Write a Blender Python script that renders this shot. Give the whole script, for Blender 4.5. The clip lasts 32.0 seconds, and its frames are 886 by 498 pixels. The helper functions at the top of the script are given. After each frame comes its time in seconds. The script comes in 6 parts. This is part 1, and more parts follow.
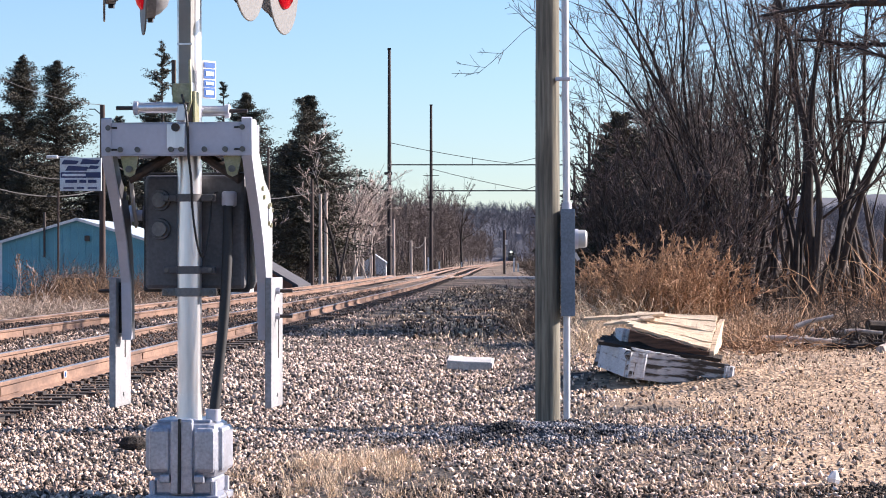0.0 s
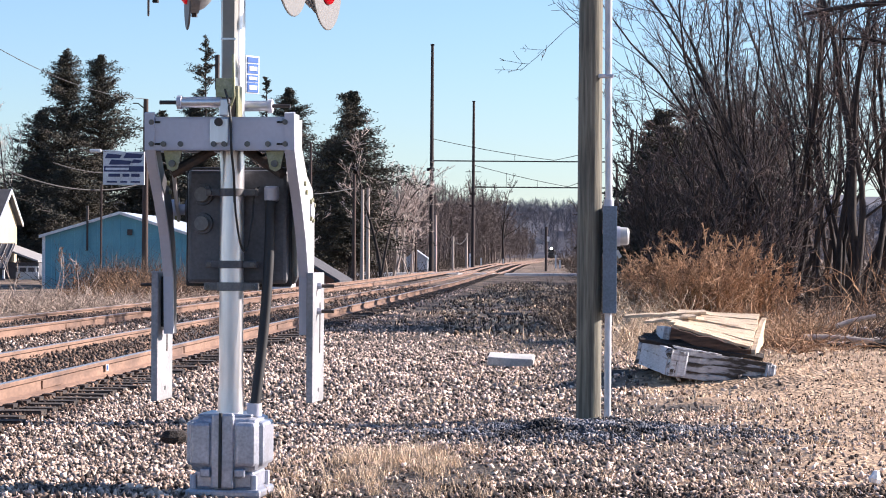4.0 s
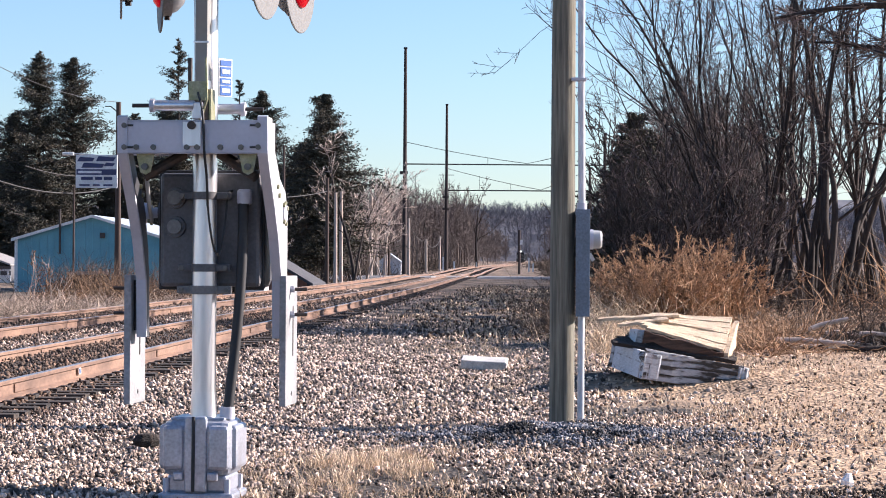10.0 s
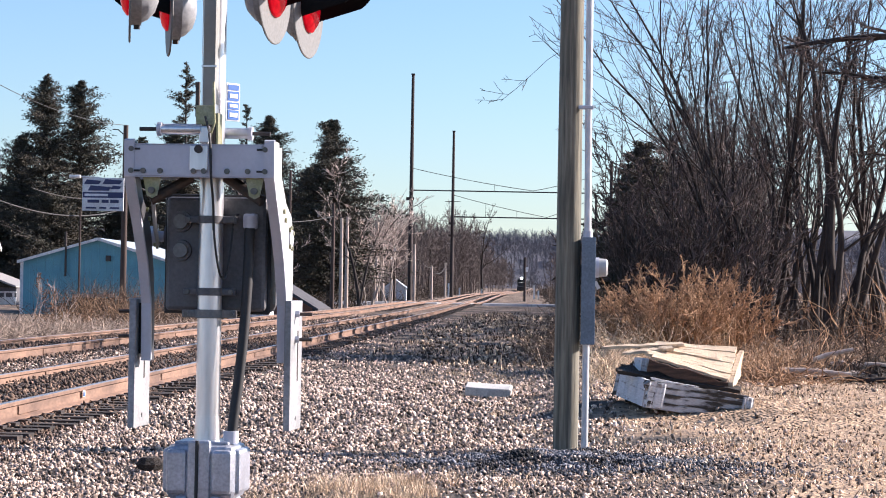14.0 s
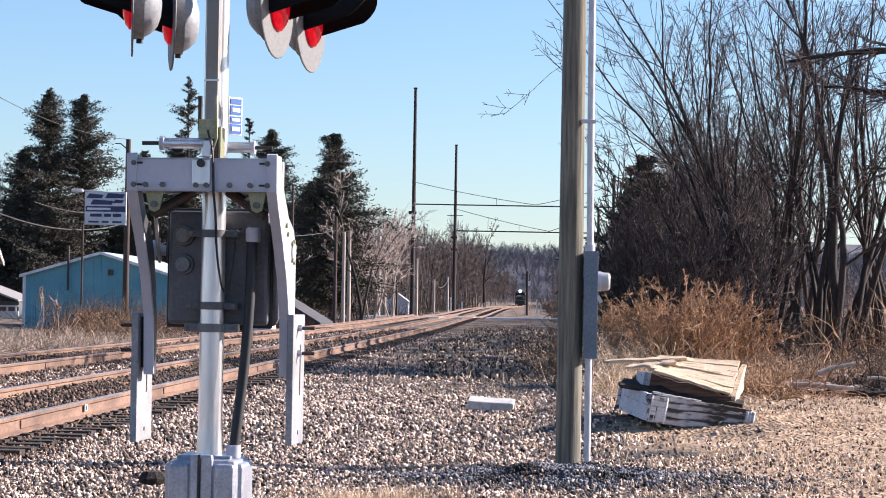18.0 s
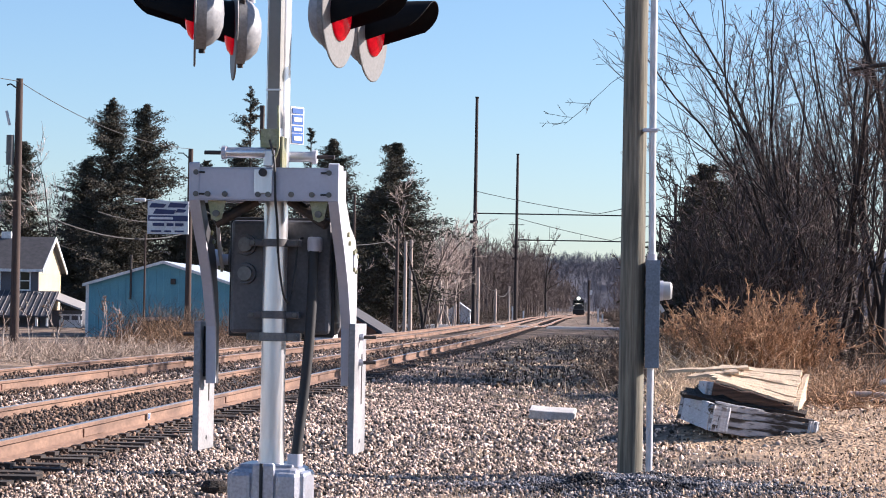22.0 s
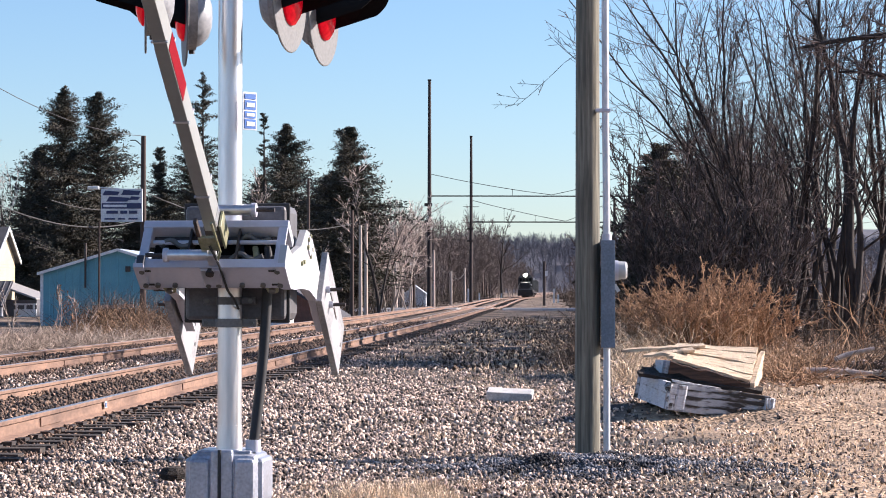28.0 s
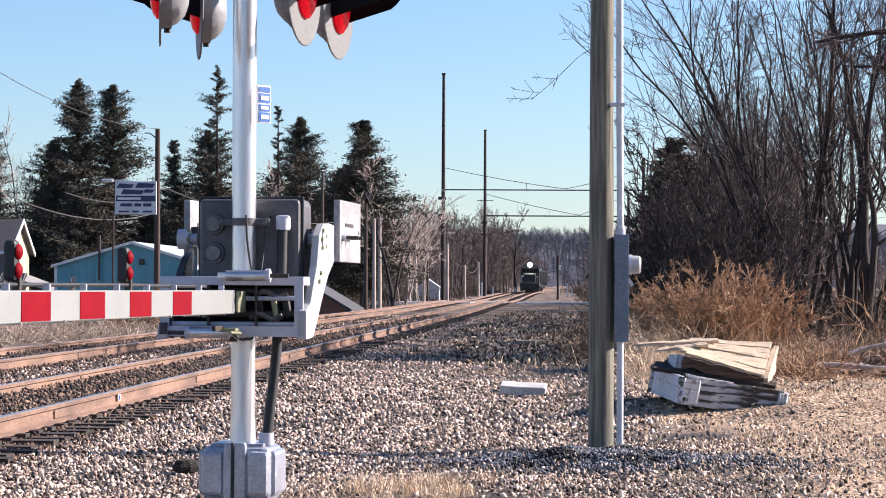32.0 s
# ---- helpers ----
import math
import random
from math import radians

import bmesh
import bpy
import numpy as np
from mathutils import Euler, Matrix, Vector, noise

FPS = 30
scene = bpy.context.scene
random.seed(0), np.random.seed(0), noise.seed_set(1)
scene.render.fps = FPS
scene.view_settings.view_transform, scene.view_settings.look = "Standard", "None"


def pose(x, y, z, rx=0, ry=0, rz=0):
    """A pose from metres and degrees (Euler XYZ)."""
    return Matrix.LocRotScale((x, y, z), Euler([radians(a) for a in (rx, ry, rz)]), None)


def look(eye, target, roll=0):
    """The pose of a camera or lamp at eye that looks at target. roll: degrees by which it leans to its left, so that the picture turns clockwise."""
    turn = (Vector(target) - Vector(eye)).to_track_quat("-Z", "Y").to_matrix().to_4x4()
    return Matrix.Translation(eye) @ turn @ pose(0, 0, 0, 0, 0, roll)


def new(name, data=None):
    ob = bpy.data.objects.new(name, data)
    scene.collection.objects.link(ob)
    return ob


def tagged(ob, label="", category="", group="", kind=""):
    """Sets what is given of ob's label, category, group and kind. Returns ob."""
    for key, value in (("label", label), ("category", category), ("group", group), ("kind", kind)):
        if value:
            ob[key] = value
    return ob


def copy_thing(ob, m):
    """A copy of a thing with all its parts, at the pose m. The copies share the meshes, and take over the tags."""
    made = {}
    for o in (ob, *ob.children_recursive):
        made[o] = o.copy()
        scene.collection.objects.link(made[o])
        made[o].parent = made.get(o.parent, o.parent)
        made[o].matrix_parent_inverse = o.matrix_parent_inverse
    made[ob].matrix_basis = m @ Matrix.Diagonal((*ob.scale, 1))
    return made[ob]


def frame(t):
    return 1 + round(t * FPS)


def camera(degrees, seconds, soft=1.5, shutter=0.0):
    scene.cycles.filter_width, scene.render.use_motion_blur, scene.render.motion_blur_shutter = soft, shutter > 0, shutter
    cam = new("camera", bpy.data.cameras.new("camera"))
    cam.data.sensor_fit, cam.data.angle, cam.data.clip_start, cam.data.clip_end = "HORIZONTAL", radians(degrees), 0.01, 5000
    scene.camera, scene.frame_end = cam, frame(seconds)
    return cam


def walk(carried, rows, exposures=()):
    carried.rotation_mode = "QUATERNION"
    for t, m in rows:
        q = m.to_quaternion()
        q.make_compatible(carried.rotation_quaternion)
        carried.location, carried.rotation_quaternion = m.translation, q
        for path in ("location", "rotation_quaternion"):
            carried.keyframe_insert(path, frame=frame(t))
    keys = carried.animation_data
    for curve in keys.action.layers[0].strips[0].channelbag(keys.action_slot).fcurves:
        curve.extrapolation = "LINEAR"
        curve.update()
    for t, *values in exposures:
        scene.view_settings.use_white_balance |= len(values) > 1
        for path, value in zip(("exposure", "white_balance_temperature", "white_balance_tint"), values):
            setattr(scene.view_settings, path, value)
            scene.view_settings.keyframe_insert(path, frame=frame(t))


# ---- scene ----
cam = camera(21.15, 32.0, soft=1.0)
EYE = (0.0, 0.0, 1.38)


def aim(rx, ry, rz):
    return pose(*EYE, rx, ry, rz)


walk(cam, [
    (0, aim(90.356, 0.052, 1.582)), (0.5, aim(90.257, 0.077, 1.753)), (1, aim(90.193, -0.082, 1.898)),
    (1.5, aim(90.195, -0.194, 2.027)), (2, aim(90.233, -0.372, 2.185)), (2.5, aim(90.227, -0.381, 2.353)),
    (3, aim(90.240, -0.420, 2.502)), (3.5, aim(90.248, -0.370, 2.606)), (5.5, aim(90.331, -0.358, 2.459)),
    (6, aim(90.351, -0.332, 2.453)), (6.5, aim(90.392, -0.331, 2.474)), (7, aim(90.424, -0.375, 2.491)),
    (7.5, aim(90.445, -0.370, 2.472)), (8, aim(90.432, -0.305, 2.407)), (8.5, aim(90.411, -0.259, 2.307)),
    (9, aim(90.378, -0.214, 2.181)), (9.5, aim(90.364, -0.256, 2.063)), (10, aim(90.344, -0.358, 1.940)),
    (10.5, aim(90.317, -0.453, 1.837)), (11, aim(90.292, -0.535, 1.773)), (11.5, aim(90.335, -0.573, 1.750)),
    (12, aim(90.416, -0.622, 1.800)), (12.5, aim(90.580, -0.726, 1.884)), (13, aim(90.780, -0.821, 1.988)),
    (13.5, aim(90.957, -0.961, 2.069)), (15.5, aim(90.999, -0.948, 2.080)), (16, aim(90.945, -0.791, 1.977)),
    (16.5, aim(90.953, -0.662, 1.923)), (17, aim(91.046, -0.707, 1.962)), (17.5, aim(91.171, -0.849, 2.049)),
    (18, aim(91.317, -0.960, 2.127)), (18.5, aim(91.483, -1.038, 2.160)), (19, aim(91.557, -1.081, 2.153)),
    (19.5, aim(91.520, -1.050, 2.137)), (20, aim(91.397, -1.014, 2.237)), (20.5, aim(91.343, -0.967, 2.501)),
    (21, aim(91.351, -0.935, 2.899)), (21.5, aim(91.430, -0.940, 3.330)), (22, aim(91.513, -0.985, 3.611)),
    (22.5, aim(91.518, -1.041, 3.736)), (23, aim(91.510, -1.046, 3.695)), (23.5, aim(91.480, -1.116, 3.601)),
    (24, aim(91.454, -1.160, 3.481)), (24.5, aim(91.384, -1.221, 3.319)), (25, aim(91.238, -1.126, 3.116)),
    (25.5, aim(91.056, -0.905, 2.880)), (27.5, aim(90.995, 0.016, 2.470)), (28, aim(91.110, -0.047, 2.545)),
    (28.5, aim(91.152, -0.061, 2.631)), (29, aim(91.086, -0.092, 2.688)), (29.5, aim(90.945, -0.148, 2.684)),
    (30, aim(90.839, -0.152, 2.643)), (30.5, aim(90.798, -0.152, 2.593)), (31, aim(90.817, -0.168, 2.622)),
    (31.5, aim(90.877, -0.191, 2.704)), (32, aim(90.957, -0.232, 2.873)),
], exposures=((0, 1.31), (11, 1.32), (16, 1.29), (20, 1.23), (24, 1.2), (28, 1.22), (32, 1.24)))

# ---- daylight ----
SUN_AZ, SUN_EL = 71.0, 26.0      # degrees clockwise from the track's direction, and above the horizon
world = bpy.data.worlds.new("sky")
scene.world = world
world.use_nodes = True
wn, wl = world.node_tree.nodes, world.node_tree.links
sky = wn.new("ShaderNodeTexSky")
sky.sky_type, sky.sun_disc = "NISHITA", False
sky.sun_elevation, sky.sun_rotation = radians(SUN_EL), radians(SUN_AZ)
sky.air_density, sky.dust_density, sky.ozone_density = 1.0, 0.3, 1.8
wl.new(sky.outputs[0], wn["Background"].inputs[0])
wn["Background"].inputs[1].default_value = 0.06
sun = new("sun", bpy.data.lights.new("sun", "SUN"))
sun.data.energy, sun.data.angle, sun.data.color = 5.6, radians(0.5), (1.0, 0.79, 0.58)
sun.matrix_world = look((60, 30, 60), (60 - 50 * math.sin(radians(SUN_AZ)), 30 - 50 * math.cos(radians(SUN_AZ)),
                                       60 - 50 * math.tan(radians(SUN_EL))))
scene.view_settings.use_white_balance = True
scene.view_settings.white_balance_temperature, scene.view_settings.white_balance_tint = 5320, 14


# ---- materials ----
def material(name, a, b=None, rough=0.8, metal=0.0, scale=6.0, fine=60.0, bump=0.3, dist=0.01, stretch=(1, 1, 1),
             spread=0.0, island=0.0, emit=None, spec=0.5, cut=(0.35, 0.65), grain=0.24):
    """Two colours mixed by a coarse noise, darkened a little by a fine one, with fine relief."""
    m = bpy.data.materials.new(name)
    m.use_nodes = True
    n, l = m.node_tree.nodes, m.node_tree.links
    p = n["Principled BSDF"]
    b = b or tuple(c * 0.75 for c in a)
    co = n.new("ShaderNodeTexCoord")
    mp = n.new("ShaderNodeMapping")
    mp.inputs["Scale"].default_value = stretch
    l.new(co.outputs["Object"], mp.inputs[0])
    big, small = n.new("ShaderNodeTexNoise"), n.new("ShaderNodeTexNoise")
    big.inputs["Scale"].default_value, small.inputs["Scale"].default_value = scale, fine
    big.inputs["Detail"].default_value, small.inputs["Detail"].default_value = 4, 3
    l.new(mp.outputs[0], big.inputs[0])
    l.new(mp.outputs[0], small.inputs[0])
    rm = n.new("ShaderNodeMapRange")
    rm.inputs[1].default_value, rm.inputs[2].default_value = cut
    l.new(big.outputs[0], rm.inputs[0])
    mix = n.new("ShaderNodeMix")
    mix.data_type = "RGBA"
    mix.inputs[6].default_value, mix.inputs[7].default_value = (*a, 1), (*b, 1)
    l.new(rm.outputs[0], mix.inputs[0])
    val = n.new("ShaderNodeHueSaturation")
    mr = n.new("ShaderNodeMapRange")
    mr.inputs[1].default_value, mr.inputs[2].default_value = 0.25, 0.75
    mr.inputs[3].default_value, mr.inputs[4].default_value = 1 - grain, 1 + grain * 0.85
    l.new(small.outputs[0], mr.inputs[0])
    out = mr.outputs[0]
    for amount, node, sock in ((spread, "ShaderNodeObjectInfo", "Random"), (island, "ShaderNodeNewGeometry", "Random Per Island")):
        if amount:
            info = n.new(node)
            r2 = n.new("ShaderNodeMapRange")
            r2.inputs[3].default_value, r2.inputs[4].default_value = 1 - amount, 1 + amount
            l.new(info.outputs[sock], r2.inputs[0])
            mu = n.new("ShaderNodeMath")
            mu.operation = "MULTIPLY"
            l.new(out, mu.inputs[0])
            l.new(r2.outputs[0], mu.inputs[1])
            out = mu.outputs[0]
    l.new(out, val.inputs["Value"])
    l.new(mix.outputs[2], val.inputs["Color"])
    l.new(val.outputs[0], p.inputs["Base Color"])
    p.inputs["Roughness"].default_value, p.inputs["Metallic"].default_value = rough, metal
    p.inputs["Specular IOR Level"].default_value = spec
    if bump:
        bp = n.new("ShaderNodeBump")
        bp.inputs["Strength"].default_value, bp.inputs["Distance"].default_value = bump, dist
        l.new(small.outputs[0], bp.inputs["Height"])
        l.new(bp.outputs[0], p.inputs["Normal"])
    if emit:
        p.inputs["Emission Color"].default_value, p.inputs["Emission Strength"].default_value = (*emit[:3], 1), emit[3]
    return m


M_ALU = material("brushed_aluminium", (0.74, 0.74, 0.76), (0.58, 0.58, 0.61), 0.34, 0.85, 3, 40, 0.05, 0.002, (1, 1, 0.15), grain=0.1)
# shade on the left plate's inner face, put into the colour
M_SHADEPLATE = material("shaded_plate", (0.06, 0.06, 0.07), (0.045, 0.045, 0.05), 0.5, 0.2, 8, 60, 0.1, 0.002)
M_GALV = material("galvanised_steel", (0.53, 0.53, 0.595), (0.47, 0.47, 0.53), 0.5, 0.1, 3, 50, 0.03, 0.002, grain=0.05)
M_WHITE = material("white_paint", (0.44, 0.44, 0.44), (0.38, 0.38, 0.38), 0.5, 0, 5, 40, 0.04, 0.002, grain=0.06)
M_BOX = material("grey_enamel", (0.1, 0.096, 0.102), (0.08, 0.077, 0.083), 0.5, 0, 6, 60, 0.1, 0.002)
M_CASTGREY = material("cast_grey_paint", (0.45, 0.465, 0.53), (0.33, 0.34, 0.39), 0.33, 0.4, 4, 60, 0.05, 0.003)
M_FLASHBODY = material("grey_cast_housing", (0.3, 0.31, 0.33), (0.24, 0.25, 0.27), 0.5, 0.1, 5, 40, 0.05, 0.002)
M_BLACK = material("black_rubber", (0.02, 0.02, 0.022), None, 0.6, 0, 6, 60, 0.1, 0.002)
M_HOOD = material("matt_black_hood", (0.006, 0.006, 0.007), None, 0.7, 0, 6, 60, 0.1, 0.002, spec=0.15)
M_DISC = material("grey_disc", (0.165, 0.162, 0.158), (0.155, 0.152, 0.149), 0.55, 0, 6, 60, 0.05, 0.002)
M_LENS = material("red_lens", (0.12, 0.001, 0.003), (0.34, 0.002, 0.007), 0.2, 0, 20, 90, 0.3, 0.004, emit=(1.0, 0.004, 0.016, 0.14), spec=0.05)
M_RED = material("red_reflective", (0.2, 0.002, 0.008), (0.17, 0.001, 0.007), 0.6, 0, 6, 90, 0.05, 0.001, spec=0.06)
M_BLUE = material("blue_print", (0.03, 0.12, 0.42), None, 0.4, 0, 6, 60, 0)
M_ZINC = material("yellow_zinc", (0.26, 0.26, 0.13), (0.33, 0.32, 0.22), 0.45, 0.4, 20, 90, 0.1, 0.002)
M_DARKSTEEL = material("dark_steel", (0.05, 0.048, 0.05), (0.08, 0.06, 0.05), 0.6, 0.5, 12, 60, 0.2, 0.002)
M_ARMWHITE = material("reflective_white", (0.25, 0.255, 0.245), (0.23, 0.235, 0.225), 0.5, 0, 4, 40, 0.03, 0.001, grain=0.05)
M_SLAB = material("weathered_steel_slab", (0.34, 0.33, 0.32), (0.27, 0.26, 0.26), 0.6, 0.2, 6, 50, 0.1, 0.002)
M_WEIGHT = material("weathered_counterweight", (0.34, 0.335, 0.35), (0.24, 0.24, 0.245), 0.6, 0.1, 5, 50, 0.1, 0.002)
M_BOLT = material("dull_bolt", (0.17, 0.16, 0.14), (0.1, 0.1, 0.1), 0.5, 0.5, 30, 60, 0.1, 0.002)
M_RUST = material("rusty_rail", (0.25, 0.155, 0.105), (0.13, 0.08, 0.058), 0.85, 0.0, 3, 30, 0.3, 0.003, (1, 0.3, 1))
M_SHINE = material("worn_rail_head", (0.6, 0.57, 0.55), (0.5, 0.46, 0.43), 0.35, 0.8, 3, 30, 0.05, 0.001, (1, 0.1, 1))
M_TIE = material("creosoted_tie", (0.03, 0.024, 0.02), (0.07, 0.052, 0.042), 0.9, 0, 4, 40, 0.6, 0.01, (0.25, 3, 3), spread=0.35)
M_STONE = material("crushed_stone", (0.6, 0.46, 0.365), (0.15, 0.113, 0.09), 0.9, 0, 6, 40, 0.3, 0.01, island=0.95, cut=(0.42, 0.6), grain=0.15)
# blue-grey stone; near-black patches stand for soil streaks and the heap's shade
M_DARKSTONE = material("blue_grey_stone", (0.16, 0.165, 0.19), (0.012, 0.012, 0.015), 0.9, 0, 2.2, 40, 0.3, 0.01, island=0.5, cut=(0.44, 0.58))
M_DIRTYSTONE = material("oily_stone", (0.2, 0.13, 0.088), (0.05, 0.035, 0.027), 0.9, 0, 3, 40, 0.3, 0.01, island=0.8)
# blue-grey distance haze is put into the hill trees' colour
M_HILLWOOD = material("haze_tinted_wood", (0.17, 0.165, 0.19), (0.12, 0.12, 0.145), 1, 0, 0.05, 1, 0, island=0.3)
M_STRAW = material("dry_grass", (0.74, 0.58, 0.41), (0.5, 0.37, 0.24), 0.9, 0, 1.5, 20, 0, island=0.45)
M_POLE = material("weathered_pole", (0.24, 0.225, 0.175), (0.095, 0.09, 0.072), 0.9, 0, 6, 30, 0.35, 0.004, (6, 6, 0.25))
M_DARKPOLE = material("creosoted_pole", (0.05, 0.035, 0.03), (0.08, 0.055, 0.045), 0.9, 0, 5, 30, 0.5, 0.01, (4, 4, 0.2))
M_PALEPOLE = material("bleached_pole", (0.5, 0.42, 0.36), (0.36, 0.3, 0.26), 0.9, 0, 5, 30, 0.5, 0.01, (4, 4, 0.2))
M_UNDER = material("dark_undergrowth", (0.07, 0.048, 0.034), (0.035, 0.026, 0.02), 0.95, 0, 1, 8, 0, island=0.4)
M_STEELPOLE = material("rusted_steel_pole", (0.035, 0.028, 0.028), (0.055, 0.038, 0.034), 0.8, 0.2, 4, 20, 0.3, 0.01)
M_PVC = material("grey_conduit", (0.62, 0.63, 0.66), (0.52, 0.53, 0.56), 0.4, 0, 4, 40, 0.05, 0.001, (1, 1, 0.2))
M_METERBOX = material("blue_grey_enamel", (0.15, 0.19, 0.25), (0.12, 0.155, 0.2), 0.45, 0.1, 5, 60, 0.1, 0.002)
M_OLDWOOD = material("rotten_timber", (0.06, 0.045, 0.036), (0.025, 0.02, 0.017), 0.95, 0, 6, 40, 0.9, 0.02, (1, 5, 5))
M_PALEWOOD = material("bleached_timber", (0.66, 0.52, 0.36), (0.3, 0.21, 0.14), 0.9, 0, 2.0, 26, 0.7, 0.01, (0.5, 14, 14), cut=(0.52, 0.72))
M_SPLIT = material("split_brown_wood", (0.16, 0.09, 0.06), (0.05, 0.032, 0.026), 0.9, 0, 3, 30, 0.8, 0.02, (1, 6, 10))
M_PEELPALE = material("chalky_white_paint", (0.56, 0.57, 0.6), (0.2, 0.18, 0.17), 0.85, 0, 4, 20, 0.5, 0.008, (1, 4, 5), cut=(0.55, 0.66))
M_PEEL = material("peeling_white_paint", (0.42, 0.42, 0.44), (0.05, 0.042, 0.036), 0.85, 0, 2.6, 20, 0.6, 0.01, (1.3, 3, 6), cut=(0.44, 0.54))
M_BARK = material("grey_brown_bark", (0.06, 0.048, 0.043), (0.024, 0.019, 0.017), 0.95, 0, 4, 30, 0.6, 0.01, (3, 3, 0.6), spread=0.2)
M_TWIG = material("bare_twigs", (0.17, 0.128, 0.112), (0.05, 0.038, 0.034), 0.95, 0, 1, 8, 0, island=0.3)
M_RUSTTWIG = material("russet_twigs", (0.46, 0.29, 0.165), (0.2, 0.115, 0.062), 0.95, 0, 1, 8, 0, island=0.45)
M_BRUSH = material("dead_brush", (0.2, 0.135, 0.088), (0.1, 0.067, 0.045), 0.95, 0, 1, 8, 0, island=0.4)
# sunlight on the far twigs is put into this pale colour
M_PALETWIG = material("twigs_painted_sunlit", (0.68, 0.56, 0.48), (0.4, 0.31, 0.26), 0.95, 0, 1, 8, 0, island=0.4)
M_NEEDLE = material("spruce_needles", (0.034, 0.036, 0.024), (0.075, 0.062, 0.043), 0.9, 0, 0.5, 6, 0, island=0.4)
M_FARWOOD = material("far_bare_wood", (0.15, 0.118, 0.105), (0.09, 0.072, 0.066), 1, 0, 0.05, 1, 0, island=0.3)
# hills carry the same haze tint in their base colour
M_HILL = material("haze_tinted_hill", (0.12, 0.12, 0.145), (0.085, 0.087, 0.108), 1, 0, 0.02, 0.5, 0.3, 1.0)
M_TEAL = material("teal_metal_siding", (0.15, 0.36, 0.44), (0.115, 0.3, 0.38), 0.5, 0.1, 1, 20, 0.1, 0.002, spread=0.08)
M_ROOFPALE = material("pale_metal_roof", (0.55, 0.62, 0.68), (0.45, 0.5, 0.56), 0.5, 0.2, 2, 20, 0.1, 0.002)
M_CREAM = material("cream_siding", (0.5, 0.425, 0.285), (0.46, 0.39, 0.26), 0.7, 0, 1, 20, 0.1, 0.004)
M_GREYSIDE = material("grey_siding", (0.11, 0.11, 0.125), (0.09, 0.09, 0.1), 0.8, 0, 1, 20, 0.1, 0.004)
M_SHINGLE = material("dark_shingles", (0.075, 0.072, 0.08), (0.05, 0.05, 0.055), 0.9, 0, 3, 30, 0.4, 0.01, spread=0.2)
M_TRIM = material("white_trim", (0.78, 0.78, 0.78), None, 0.5, 0, 3, 30, 0)
M_GLASS = material("dark_window", (0.012, 0.014, 0.017), None, 0.08, 0, 3, 30, 0, spec=0.2)
M_SIGN = material("sign_white", (0.72, 0.73, 0.76), None, 0.4, 0, 3, 30, 0)
M_NAVY = material("sign_navy", (0.025, 0.035, 0.13), None, 0.4, 0, 3, 30, 0)
M_WIRE = material("weathered_cable", (0.05, 0.047, 0.045), None, 0.7, 0, 3, 30, 0)
M_BRICK = material("brick_red", (0.26, 0.12, 0.085), (0.2, 0.1, 0.07), 0.9, 0, 4, 30, 0.3, 0.005)
M_LOCO = material("loco_black", (0.018, 0.018, 0.02), (0.03, 0.028, 0.027), 0.5, 0.1, 1, 10, 0.1, 0.01)
M_LOCOGREY = material("loco_grey", (0.12, 0.12, 0.12), None, 0.5, 0.1, 1, 10, 0.1, 0.01)
M_HEADLIGHT = material("headlight_glow", (1, 0.9, 0.7), None, 0.3, emit=(1.0, 0.85, 0.55, 60.0), bump=0)
M_CONCRETE = material("old_concrete", (0.6, 0.58, 0.55), (0.48, 0.46, 0.43), 0.9, 0, 6, 50, 0.4, 0.006)


